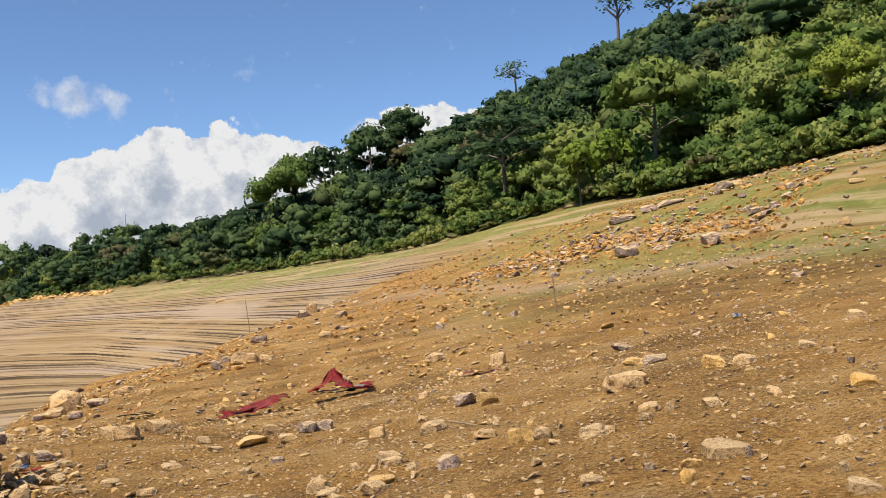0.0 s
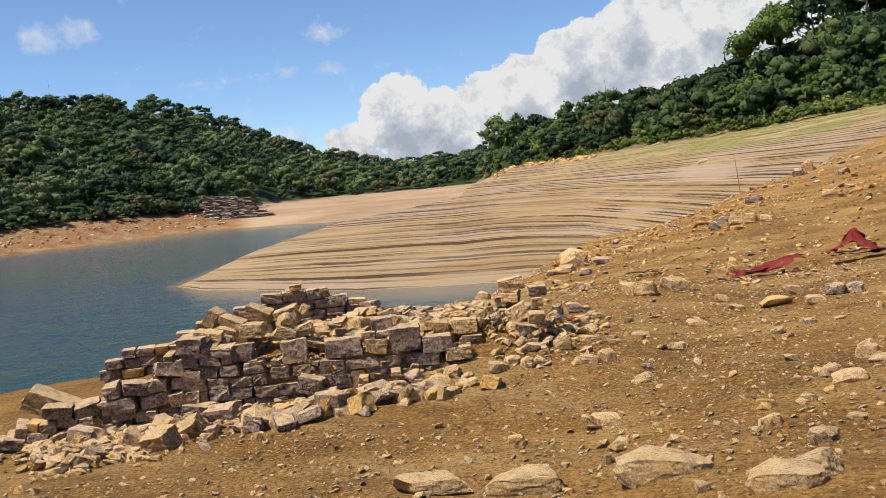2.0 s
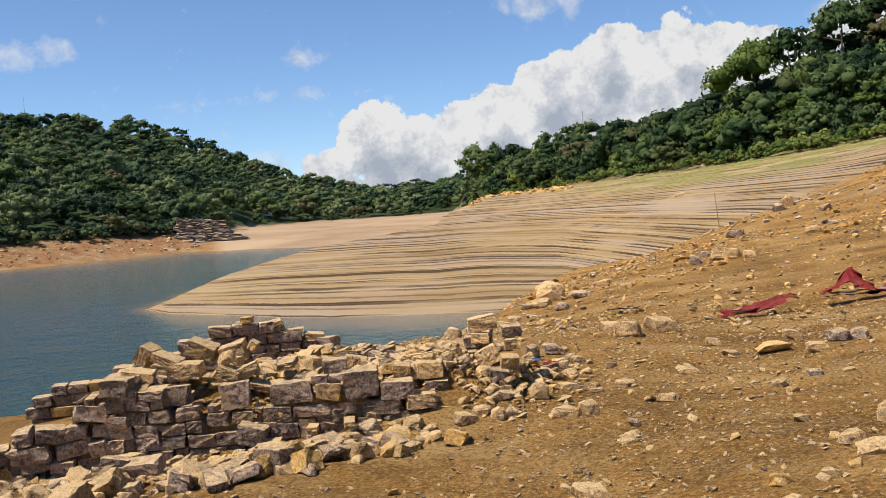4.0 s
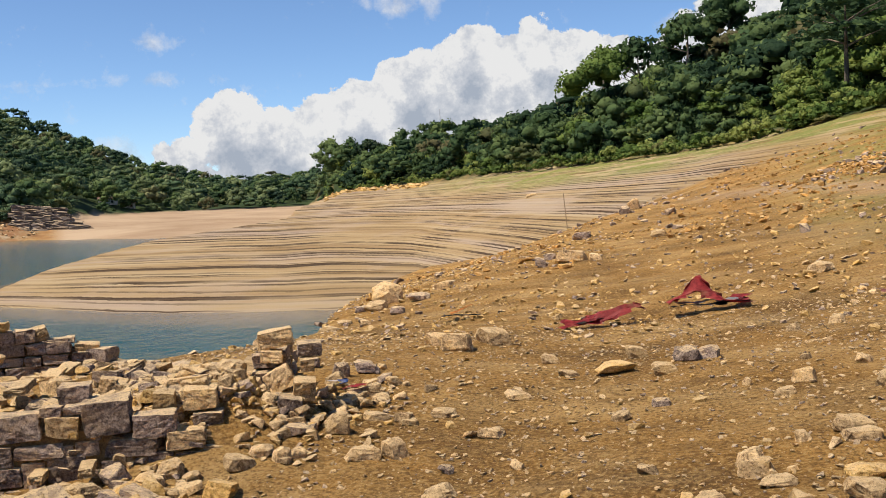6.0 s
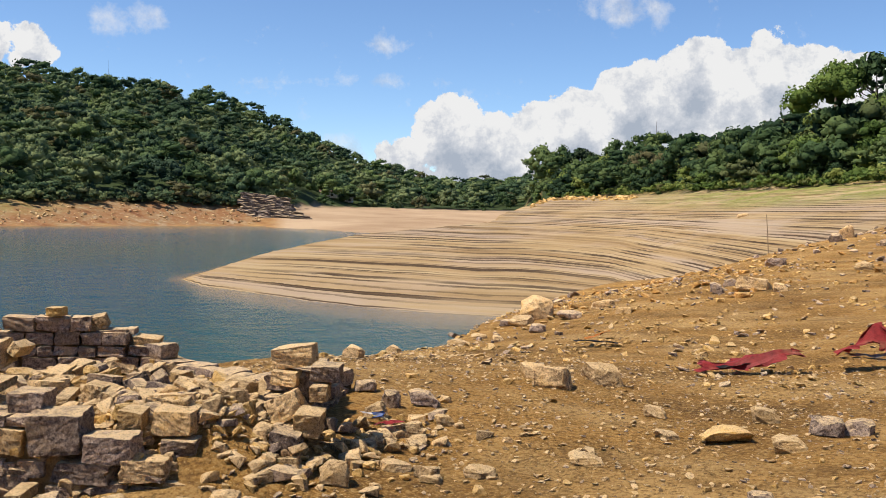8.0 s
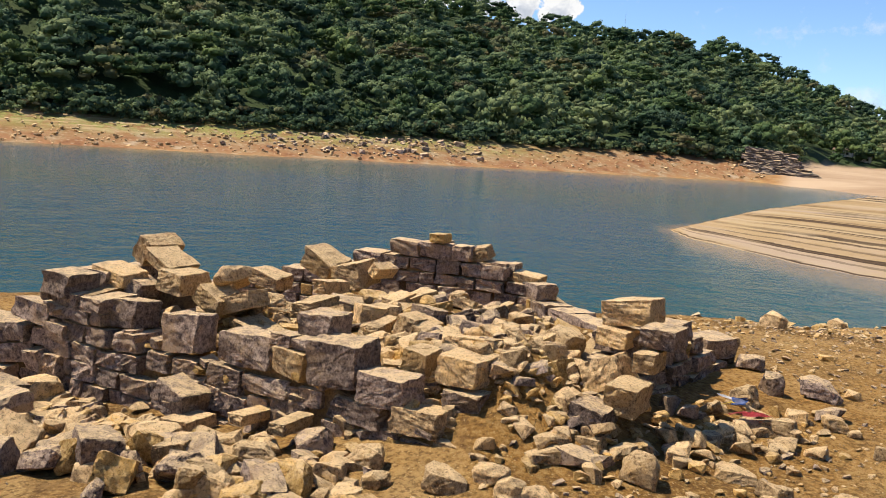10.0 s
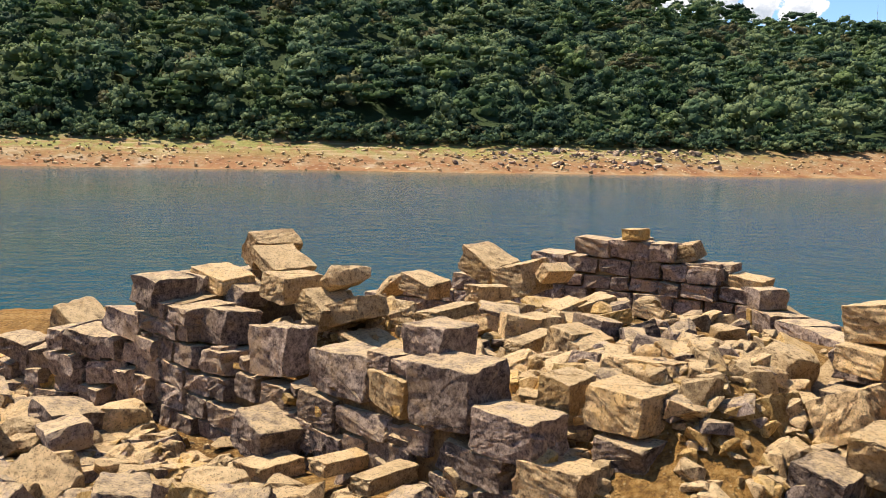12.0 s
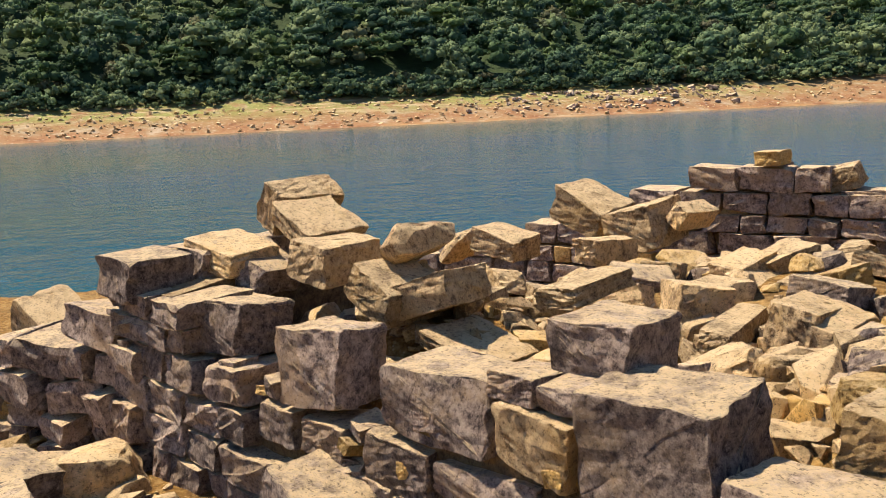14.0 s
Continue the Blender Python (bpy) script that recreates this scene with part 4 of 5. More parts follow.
rock(-3.03, 8.26, 0.21, 0.16, 0.12, 23, "P")
rock(-1.42, 7.80, 0.19, 0.14, 0.11, 15, "P")
rock(-1.23, 7.43, 0.25, 0.17, 0.14, 12, "P")
rock(-1.17, 8.28, 0.21, 0.14, 0.16, 4, "P")
rock(-1.26, 5.92, 0.20, 0.16, 0.13, 13, "P")
rock(-3.42, 6.31, 0.13, 0.09, 0.14, 38, "Y")
rock(-1.11, 6.40, 0.14, 0.10, 0.06, 8, "P")
rock(-1.21, 8.49, 0.17, 0.11, 0.15, 3, "P")
rock(-0.60, 9.08, 0.26, 0.17, 0.14, 1, "P")
rock(-0.61, 8.10, 0.24, 0.17, 0.11, 4, "Y")
rock(-0.38, 8.54, 0.14, 0.11, 0.10, 2, "P")
rock(-3.84, 8.99, 0.26, 0.18, 0.13, 30, "P")
rock(-3.63, 9.10, 0.19, 0.15, 0.21, 34, "P")
rock(-2.41, 11.78, 0.41, 0.28, 0.16, 19, "Y")
rock(-1.96, 11.60, 0.25, 0.20, 0.15, 12, "P")
rock(-1.82, 12.16, 0.24, 0.20, 0.22, 19, "B")
rock(-1.63, 12.29, 0.24, 0.18, 0.17, 5, "B")
rock(-2.32, 12.53, 0.25, 0.16, 0.18, 18, "P")
rock(-0.26, 18.32, 0.41, 0.35, 0.25, -4, "P")
rock(-4.37, 13.02, 0.36, 0.28, 0.31, 25, "P")
rock(-4.67, 13.28, 0.34, 0.27, 0.22, 10, "P")
rock(-4.11, 13.66, 0.44, 0.35, 0.28, 19, "P")
rock(-8.04, 22.09, 0.44, 0.33, 0.30, 18, "B")
rock(-8.96, 22.61, 0.67, 0.51, 0.74, 30, "P")
rock(-8.79, 21.48, 0.46, 0.35, 0.35, 30, "P")
rock(-7.74, 19.92, 0.30, 0.18, 0.25, 12, "B")
rock(-7.14, 22.59, 0.33, 0.24, 0.21, 22, "P")
rock(-8.30, 24.68, 0.60, 0.39, 0.26, 24, "P")
rock(-3.08, 9.69, 0.20, 0.15, 0.11, 4, "P")
rock(-3.88, 9.96, 0.16, 0.12, 0.12, 15, "P")
rock(-3.14, 8.75, 0.10, 0.06, 0.09, 10, "B")
rock(-3.20, 12.49, 0.21, 0.14, 0.14, 4, "P")
rock(-0.81, 13.45, 0.15, 0.10, 0.13, -15, "P")
rock(-0.37, 13.63, 0.18, 0.13, 0.14, -7, "P")
rock(-0.09, 12.78, 0.14, 0.11, 0.10, -3, "Y")
rock(-2.87, 11.77, 0.21, 0.14, 0.08, 24, "P")
rock(-1.88, 10.30, 0.15, 0.09, 0.09, 4, "B")
rock(-2.15, 9.95, 0.16, 0.11, 0.11, 7, "P")
rock(-3.08, 9.73, 0.14, 0.09, 0.10, 27, "P")
rock(-3.63, 10.18, 0.22, 0.15, 0.10, 7, "P")
rock(-1.25, 10.73, 0.08, 0.06, 0.09, -11, "P")
rock(-0.97, 10.30, 0.17, 0.12, 0.08, -6, "P")
rock(-3.14, 10.83, 0.26, 0.19, 0.10, 29, "P")
# large blocks of the ruin
block(-7.15, 7.67, 0.27, 0.35, 0.22, 0.17, 28, -0, "B")
block(-7.67, 7.49, 0.42, 0.17, 0.25, 0.11, 27, -4, "P")
block(-7.53, 7.69, 0.46, 0.29, 0.22, 0.08, 33, 10, "P")
block(-7.70, 7.95, 0.60, 0.14, 0.27, 0.17, 21, 30, "P")
block(-7.23, 8.02, 0.45, 0.25, 0.24, 0.13, 25, 2, "P")
block(-6.94, 8.25, 0.51, 0.18, 0.27, 0.13, 33, -35, "P")
block(-6.87, 8.16, 0.39, 0.23, 0.22, 0.11, 25, 22, "P")
block(-6.74, 8.29, 0.39, 0.26, 0.21, 0.11, 36, -18, "P")
block(-7.78, 7.34, 0.29, 0.10, 0.25, 0.08, 28, -2, "B")
block(-7.89, 7.27, 0.15, 0.10, 0.25, 0.13, 32, 1, "B")
block(-7.63, 7.42, 0.15, 0.10, 0.26, 0.10, 25, -4, "B")
block(-7.47, 8.00, 0.55, 0.27, 0.24, 0.08, 26, 25, "P")
block(-7.49, 7.77, 0.41, 0.31, 0.22, 0.10, 29, 20, "B")
block(-6.36, 7.81, -0.09, 0.28, 0.24, 0.16, 26, 14, "B")
block(-7.23, 7.06, -0.50, 0.54, 0.26, 0.21, 30, 4, "Y")
block(-6.16, 7.80, -0.20, 0.21, 0.22, 0.12, 28, -5, "P")
block(-5.86, 8.04, -0.08, 0.10, 0.27, 0.06, 29, 4, "P")
block(-6.36, 7.62, -0.28, 0.10, 0.20, 0.11, 33, 40, "P")
block(-5.53, 8.15, -0.04, 0.10, 0.25, 0.06, 32, -1, "P")
block(-8.35, 9.53, 0.41, 0.34, 0.25, 0.17, 28, 20, "P")
block(-7.98, 9.62, 0.35, 0.31, 0.27, 0.21, 27, -15, "P")
block(-7.73, 9.30, 0.30, 0.14, 0.27, 0.11, 24, -1, "P")
block(-8.59, 9.16, 0.24, 0.30, 0.22, 0.12, 34, 10, "P")
block(-8.87, 8.99, 0.19, 0.10, 0.21, 0.17, 34, 35, "P")
block(-7.84, 9.80, 0.41, 0.10, 0.26, 0.10, 27, 30, "P")
block(-6.09, 9.16, 0.34, 0.14, 0.25, 0.11, 33, 12, "P")
block(-7.27, 8.61, 0.25, 0.10, 0.21, 0.14, 24, -30, "P")
block(-9.04, 6.88, -0.15, 0.66, 0.27, 0.23, 33, 25, "P")
block(-5.79, 9.43, 0.34, 0.22, 0.25, 0.07, 21, 5, "P")
block(-6.20, 9.00, 0.31, 0.10, 0.28, 0.06, 36, 2, "P")
block(-6.70, 9.60, 0.30, 0.10, 0.20, 0.06, 34, 2, "P")
block(-6.79, 9.45, 0.31, 0.12, 0.22, 0.06, 31, 20, "P")
block(-7.38, 9.27, 0.25, 0.10, 0.28, 0.06, 32, 35, "Y")
block(-6.60, 8.35, 0.24, 0.29, 0.21, 0.06, 25, 15, "P")
block(-6.57, 8.68, 0.40, 0.17, 0.27, 0.06, 23, -8, "P")
block(-9.09, 10.81, 0.43, 0.18, 0.25, 0.10, 30, 1, "B")
block(-8.87, 10.96, 0.47, 0.20, 0.21, 0.14, 36, 1, "B")
block(-8.73, 11.07, 0.42, 0.15, 0.21, 0.14, 31, 4, "B")
block(-8.55, 11.22, 0.45, 0.22, 0.25, 0.12, 42, -14, "P")
block(-8.41, 11.30, 0.29, 0.30, 0.27, 0.19, 32, 0, "B")
block(-8.32, 11.45, 0.36, 0.10, 0.23, 0.06, 35, 0, "B")
block(-8.16, 11.53, 0.24, 0.26, 0.25, 0.14, 38, 8, "P")
block(-9.34, 10.63, 0.23, 0.21, 0.28, 0.12, 36, 0, "P")
block(-9.16, 10.74, 0.33, 0.14, 0.20, 0.06, 41, 0, "B")
block(-9.01, 10.84, 0.26, 0.19, 0.21, 0.16, 40, 0, "P")
block(-4.88, 9.59, -0.05, 0.20, 0.25, 0.10, 68, 2, "B")
block(-4.71, 9.49, -0.15, 0.15, 0.27, 0.11, 69, 2, "P")
# the heap by the broken corner
block(-5.11, 8.95, 0.31, 0.26, 0.22, 0.14, 28, 2, "P")
block(-5.05, 8.95, 0.17, 0.24, 0.21, 0.10, 28, 0, "B")
block(-5.35, 8.83, 0.31, 0.16, 0.16, 0.13, 28, 4, "P")
block(-4.92, 9.12, 0.05, 0.29, 0.24, 0.15, 28, -6, "P")
block(-4.61, 9.41, 0.15, 0.20, 0.21, 0.15, 28, 8, "B")
block(-4.58, 9.37, 0.02, 0.21, 0.19, 0.13, 28, -5, "P")
block(-4.99, 9.42, 0.21, 0.27, 0.24, 0.23, 28, -32, "Y")
block(-4.57, 9.59, 0.26, 0.18, 0.21, 0.14, 28, 3, "P")
block(-4.63, 9.78, 0.42, 0.12, 0.18, 0.10, 28, 0, "P")
block(-4.65, 9.88, 0.54, 0.21, 0.22, 0.10, 28, 0, "B")
block(-5.00, 9.87, 0.47, 0.18, 0.19, 0.09, 28, 3, "P")
block(-5.01, 9.97, 0.60, 0.30, 0.24, 0.14, 28, -8, "P")
block(-5.27, 9.66, 0.38, 0.25, 0.22, 0.19, 28, 35, "P")
block(-5.35, 9.17, 0.38, 0.34, 0.24, 0.08, 28, -5, "P")
block(-6.07, 9.18, 0.31, 0.20, 0.24, 0.13, 28, 12, "P")
block(-4.83, 9.67, 0.31, 0.23, 0.21, 0.16, 28, -25, "P")
block(-5.37, 9.33, 0.36, 0.24, 0.20, 0.13, 28, 28, "P")
# stones fallen outside the ruin
rock(-4.24, 9.47, 0.19, 0.13, 0.23, 37, "P")
rock(-4.86, 10.79, 0.20, 0.15, 0.19, 34, "P")
rock(-4.81, 11.43, 0.26, 0.18, 0.19, 24, "B")
rock(-4.98, 11.17, 0.17, 0.14, 0.20, 42, "B")
rock(-4.44, 10.65, 0.25, 0.20, 0.15, 34, "P")
rock(-4.13, 9.98, 0.20, 0.16, 0.10, 39, "P")
rock(-3.82, 9.91, 0.15, 0.11, 0.06, 38, "P")
rock(-5.48, 11.53, 0.20, 0.16, 0.15, 36, "B")
rock(-8.50, 18.48, 0.40, 0.25, 0.13, 17, "P")
rock(-7.34, 13.93, 0.28, 0.18, 0.22, 25, "P")
rock(-32.53, 48.37, 1.16, 0.96, 0.71, 36, "P")
rock(-7.89, 15.63, 0.22, 0.17, 0.15, 21, "P")
rock(-8.65, 19.53, 0.28, 0.20, 0.15, 41, "P")
rock(-7.96, 18.92, 0.21, 0.16, 0.16, 26, "P")
rock(-4.39, 8.82, 0.15, 0.11, 0.14, 37, "P")
rock(-4.30, 8.92, 0.15, 0.10, 0.11, 37, "P")
rock(-4.62, 8.63, 0.21, 0.15, 0.15, 49, "P")
rock(-5.06, 8.44, 0.18, 0.14, 0.18, 46, "P")
rock(-4.85, 8.38, 0.15, 0.10, 0.11, 49, "P")
rock(-5.09, 8.04, 0.25, 0.16, 0.17, 54, "Y")
rock(-5.40, 8.00, 0.24, 0.16, 0.17, 62, "P")
rock(-5.73, 7.88, 0.25, 0.15, 0.14, 78, "P")
rock(-5.85, 7.63, 0.27, 0.19, 0.19, 81, "B")
rock(-5.41, 8.30, 0.21, 0.16, 0.17, 65, "B")
rock(-5.06, 8.25, 0.17, 0.12, 0.12, 72, "P")
rock(-5.47, 7.65, 0.19, 0.12, 0.11, 72, "P")
rock(-5.50, 8.56, 0.20, 0.13, 0.15, 63, "P")
rock(-6.07, 7.60, 0.18, 0.14, 0.20, 59, "P")
rock(-4.55, 8.82, 0.19, 0.12, 0.11, 36, "P")
rock(-4.49, 10.36, 0.15, 0.10, 0.12, 26, "P")
rock(-4.36, 11.00, 0.16, 0.11, 0.12, 48, "P")
rock(-8.56, 6.51, 0.22, 0.15, 0.19, -265, "B")
rock(-7.05, 6.81, 0.26, 0.19, 0.24, -267, "P")
rock(-10.49, 6.14, 0.19, 0.15, 0.20, -253, "P")
rock(-6.90, 7.44, 0.19, 0.12, 0.13, -276, "P")
rock(-7.29, 7.19, 0.48, 0.37, 0.26, -252, "P")
rock(-9.13, 6.74, 0.28, 0.21, 0.21, -265, "B")
rock(-6.32, 7.31, 0.12, 0.10, 0.09, -280, "P")
rock(-9.96, 5.88, 0.69, 0.42, 0.27, -246, "P")


# stones tumbled inside the ruin and about its foot
for i in range(64):
    if i < 40:
        k, o = srng.uniform(0.02, 1.0), srng.uniform(0.45, 2.3)
        x, y = -7.45 + 2.5 * k - 0.475 * o, 7.4 + 1.33 * k + 0.88 * o
    else:
        k, o = srng.uniform(-0.25, 1.05), srng.uniform(0.25, 0.95)
        x, y = -7.45 + 2.5 * k + 0.475 * o, 7.4 + 1.33 * k - 0.88 * o
    w = srng.uniform(0.13, 0.30)
    h = w * srng.uniform(0.4, 0.65)
    tone = srng.choice("PPPBBY")
    ob = new("tumbled_stone", srng.choice(BLOCKS[tone][:4] + ROCKS[tone]))
    ob.matrix_basis = pose(x, y, height(x, y) + 0.32 * h, srng.uniform(-28, 28), srng.uniform(-28, 28), srng.uniform(0, 180)) @ Matrix.Diagonal((w, w * srng.uniform(0.6, 0.9), h, 1))
    tagged(ob, f"tumbled {TONE[tone]} stone among the rubble of the ruin", "stone", "tumbled stones of the ruin")

# blocks tumbled down the slope in front and at the broken west corner
for i in range(70):
    k = srng.random()
    if i < 34:
        x, y = -9.3 + 2.2 * k + srng.uniform(-0.35, 0.35), 7.2 - 1.15 * k + srng.uniform(-0.5, 0.4)
    else:
        x, y = -7.0 + 2.3 * k + srng.uniform(-0.2, 0.2), 6.75 + 1.15 * k + srng.uniform(-0.35, 0.25)
    w = srng.uniform(0.13, 0.32)
    tone = srng.choice("PPBBY")
    ob = new("tumbled_stone", srng.choice(ROCKS[tone] + BLOCKS[tone]))
    ob.matrix_basis = pose(x, y, height(x, y) + 0.22 * w, srng.uniform(-30, 30), srng.uniform(-30, 30), srng.uniform(0, 180)) @ Matrix.Diagonal((w, w * srng.uniform(0.6, 0.9), w * srng.uniform(0.45, 0.75), 1))
    tagged(ob, f"tumbled {TONE[tone]} stone on the slope below the ruin", "stone", "tumbled stones of the ruin")

for i in range(38):
    x, y = srng.uniform(-7.3, -5.3), srng.uniform(8.7, 10.1)
    w = srng.uniform(0.10, 0.23)
    tone = srng.choice("PPPYB")
    ob = new("tumbled_stone", srng.choice(ROCKS[tone] + BLOCKS[tone]))
    ob.matrix_basis = pose(x, y, height(x, y) + 0.22 * w, srng.uniform(-18, 18), srng.uniform(-18, 18), srng.uniform(0, 180)) @ Matrix.Diagonal((w, w * srng.uniform(0.6, 0.9), w * srng.uniform(0.4, 0.65), 1))
    tagged(ob, f"tumbled {TONE[tone]} stone among the rubble of the ruin", "stone", "tumbled stones of the ruin")


# ---- loose rubble and gravel ----
def rubble(name, spots, templates, material, label, seed):
    """Countless broken stones joined into one mesh. spots: x, y, size."""
    g = np.random.RandomState(seed)
    vs, fs, base = [], [], 0
    P = np.array(spots)
    Z = land(P[:, 0], P[:, 1])
    for (x, y, s), z in zip(spots, Z):
        me = templates[g.randint(len(templates))]
        v, f = me
        a = g.uniform(0, 6.283)
        ca, sa = math.cos(a), math.sin(a)
        sx, sy, sz = s * g.uniform(0.8, 1.35), s * g.uniform(0.6, 1.0), s * g.uniform(0.4, 0.8)
        lean = g.uniform(-0.35, 0.35)
        w = v * (sx, sy, sz)
        w = np.stack([w[:, 0] * ca - w[:, 1] * sa + x, w[:, 0] * sa + w[:, 1] * ca + y, w[:, 2] + lean * w[:, 0] + z + 0.2 * sz], 1)
        vs.append(w)
        fs.append(f + base)
        base += len(v)
    ob = new(name, mesh_from(name, np.concatenate(vs), np.concatenate(fs), material))
    return tagged(ob, label, "rubble", kind="stuff")


def chip_templates(seed, n, count):
    g = random.Random(seed)
    out = []
    for i in range(count):
        me = hull_mesh("chip", rock_points(g, n), MAT_PALE)
        out.append((np.array([v.co[:] for v in me.vertices]), np.array([p.vertices[:] for p in me.polygons])))
    return out


CHIPS = chip_templates(3, 10, 10)
CHIPS_BIG = chip_templates(4, 14, 10)


def clustered(n, x0, x1, y0, y1, lo, hi, seed, threshold=-0.2, scale=0.7, power=2.2):
    g = np.random.RandomState(seed)
    x, y = g.uniform(x0, x1, n * 3), g.uniform(y0, y1, n * 3)
    keep = fbm(x * scale, y * scale, 3, seed) > threshold + g.uniform(-0.25, 0.25, n * 3)
    x, y = x[keep][:n], y[keep][:n]
    s = lo + (hi - lo) * g.uniform(0, 1, len(x)) ** power
    return [(float(a), float(b), float(c)) for a, b, c in zip(x, y, s)]


def not_ruin(spots):
    return [p for p in spots if not (-9.5 < p[0] < -4.4 and 6.9 < p[1] < 11.6)]


rubble("gravel", not_ruin(clustered(16000, -8, 5.5, 2.5, 16, 0.010, 0.065, 61, -0.5, 0.8, 2.6)), CHIPS, MAT_PALE, "scattered buff gravel on the soil", 1)
rubble("brown_gravel", not_ruin(clustered(9000, -8, 5.5, 2.5, 16, 0.010, 0.06, 62, -0.5, 0.9, 2.6)), CHIPS, MAT_BLOCK, "scattered brown pebbles on the soil", 2)
rubble("stones_scatter", not_ruin(clustered(650, -9, 9, 4, 24, 0.04, 0.15, 63, 0.12, 0.5, 2.0)), CHIPS_BIG, MAT_PALE, "loose buff stones strewn over the bank", 3)
rubble("ochre_scatter", not_ruin(clustered(420, -9, 9, 4, 24, 0.04, 0.13, 64, 0.05, 0.5, 2.0)), CHIPS_BIG, MAT_YELLOW, "loose ochre stones strewn over the bank", 4)
rubble("bank_gravel", clustered(3600, -13, 12, 14, 34, 0.03, 0.15, 68, -0.3, 0.4, 2.4), CHIPS, MAT_YELLOW, "small stones and gravel over the bank", 16)
rubble("bank_brown_gravel", clustered(2200, -13, 12, 14, 34, 0.03, 0.15, 69, -0.3, 0.4, 2.4), CHIPS, MAT_BLOCK, "small brown stones over the bank", 17)
rubble("bank_stones", clustered(1300, -18, 22, 16, 48, 0.05, 0.24, 65, 0.0, 0.25, 2.8), CHIPS_BIG, MAT_YELLOW, "broken stones over the far part of the bank", 5)
rubble("bank_ochre_stones", clustered(2600, -14, 24, 24, 62, 0.06, 0.30, 66, -0.05, 0.16, 2.8), CHIPS_BIG, MAT_ORANGE_ROCK, "orange broken rock spilling down the slope", 6)
rubble("bank_brown_stones", clustered(900, -16, 24, 18, 66, 0.08, 0.36, 67, 0.0, 0.2, 2.4), CHIPS_BIG, MAT_BLOCK, "brown broken rock on the slope", 7)


def slope_mound(n, lo, hi, seed):
    g = np.random.RandomState(seed)
    k, o = g.uniform(0, 1, n), g.normal(size=n) * 1.7
    return [(1.0 + 11.5 * a - 0.6 * c, 43.0 - 10.5 * a - 0.8 * c, lo + (hi - lo) * g.uniform(0, 1) ** 2) for a, c in zip(k, o)]


rubble("orange_mound", slope_mound(1700, 0.07, 0.32, 84), CHIPS_BIG, MAT_ORANGE_ROCK, "mound of broken orange rock on the slope", 14)
rubble("brown_mound", slope_mound(380, 0.08, 0.5, 85), CHIPS_BIG, MAT_BLOCK, "brown rock pieces in the orange mound", 15)


def around_ruin(n, lo, hi, seed):
    """Chips banked against the ruin's walls and lying in its middle."""
    g = np.random.RandomState(seed)
    out = []
    lines = [(-7.5, 6.85, -4.9, 8.15, 0.3), (-4.6, 9.0, -4.45, 10.8, 0.35), (-8.9, 6.4, -6.3, 7.2, 0.5), (-9.0, 6.2, -8.2, 8.0, 0.5), (-7.2, 8.2, -5.2, 9.6, 0.45), (-8.6, 9.2, -6.0, 10.4, 0.6), (-7.4, 6.9, -5.0, 8.1, 0.4), (-9.6, 7.4, -7.3, 6.2, 0.35), (-8.7, 6.6, -6.9, 6.15, 0.35), (-8.2, 6.2, -7.3, 5.8, 0.3), (-5.6, 8.7, -4.9, 9.5, 0.3), (-6.9, 8.4, -5.4, 9.2, 0.3)]
    for i in range(n):
        ax, ay, bx, by, w = lines[g.randint(len(lines))]
        k = g.uniform(0, 1)
        out.append((ax + (bx - ax) * k + g.normal() * w * 0.6, ay + (by - ay) * k + g.normal() * w * 0.6, lo + (hi - lo) * g.uniform(0, 1) ** 1.8))
    return out


rubble("ruin_rubble", around_ruin(1800, 0.04, 0.20, 71), CHIPS_BIG, MAT_PALE, "buff broken stones heaped round the ruin", 8)
rubble("ruin_ochre_rubble", around_ruin(950, 0.03, 0.15, 72), CHIPS_BIG, MAT_YELLOW, "ochre chips heaped round the ruin", 9)
rubble("ruin_grey_rubble", around_ruin(420, 0.05, 0.20, 73), CHIPS_BIG, MAT_BLOCK, "grey broken stones heaped round the ruin", 10)


def polar_spots(n, az0, az1, key, lo_off, hi_off, lo, hi, seed):
    g = np.random.RandomState(seed)
    out = []
    for i in range(n):
        a = g.uniform(az0, az1)
        k = land_row(np.array([a]))
        r = float(k[key][0]) + g.uniform(lo_off, hi_off)
        out.append((EYE0[0] - r * math.sin(math.radians(a)), EYE0[1] + r * math.cos(math.radians(a)), lo + (hi - lo) * g.uniform(0, 1) ** 2.5))
    return out


rubble("far_shore_rocks", polar_spots(2000, 41, 112, 9, 0.5, 26, 0.25, 1.7, 81), CHIPS_BIG, MAT_PALE, "pale rocks along the far shore", 11)
rubble("far_shore_dark_rocks", polar_spots(260, 57, 72, 9, 6, 26, 0.6, 3.0, 82), CHIPS_BIG, MAT_BLOCK, "brown rock ledges along the far shore", 12)
rubble("point_rocks", polar_spots(260, 19, 25.2, 5, -14, -1, 0.4, 1.6, 83), CHIPS_BIG, MAT_YELLOW, "rocks on the point below the trees", 13)


# ---- single trees ----
def tube(bm, points, radii, sides=7):
    """A tapering tube along points."""
    rings = []
    for i, (p, r) in enumerate(zip(points, radii)):
        p = Vector(p)
        d = Vector(points[min(i + 1, len(points) - 1)]) - Vector(points[max(i - 1, 0)])
        q = d.to_track_quat("Z", "Y")
        rings.append([bm.verts.new(p + q @ Vector((r * math.cos(6.2832 * k / sides), r * math.sin(6.2832 * k / sides), 0))) for k in range(sides)])
    for a, b in zip(rings, rings[1:]):
        for k in range(sides):
            bm.faces.new((a[k], a[(k + 1) % sides], b[(k + 1) % sides], b[k]))
    bm.faces.new(rings[0][::-1])
    bm.faces.new(rings[-1])


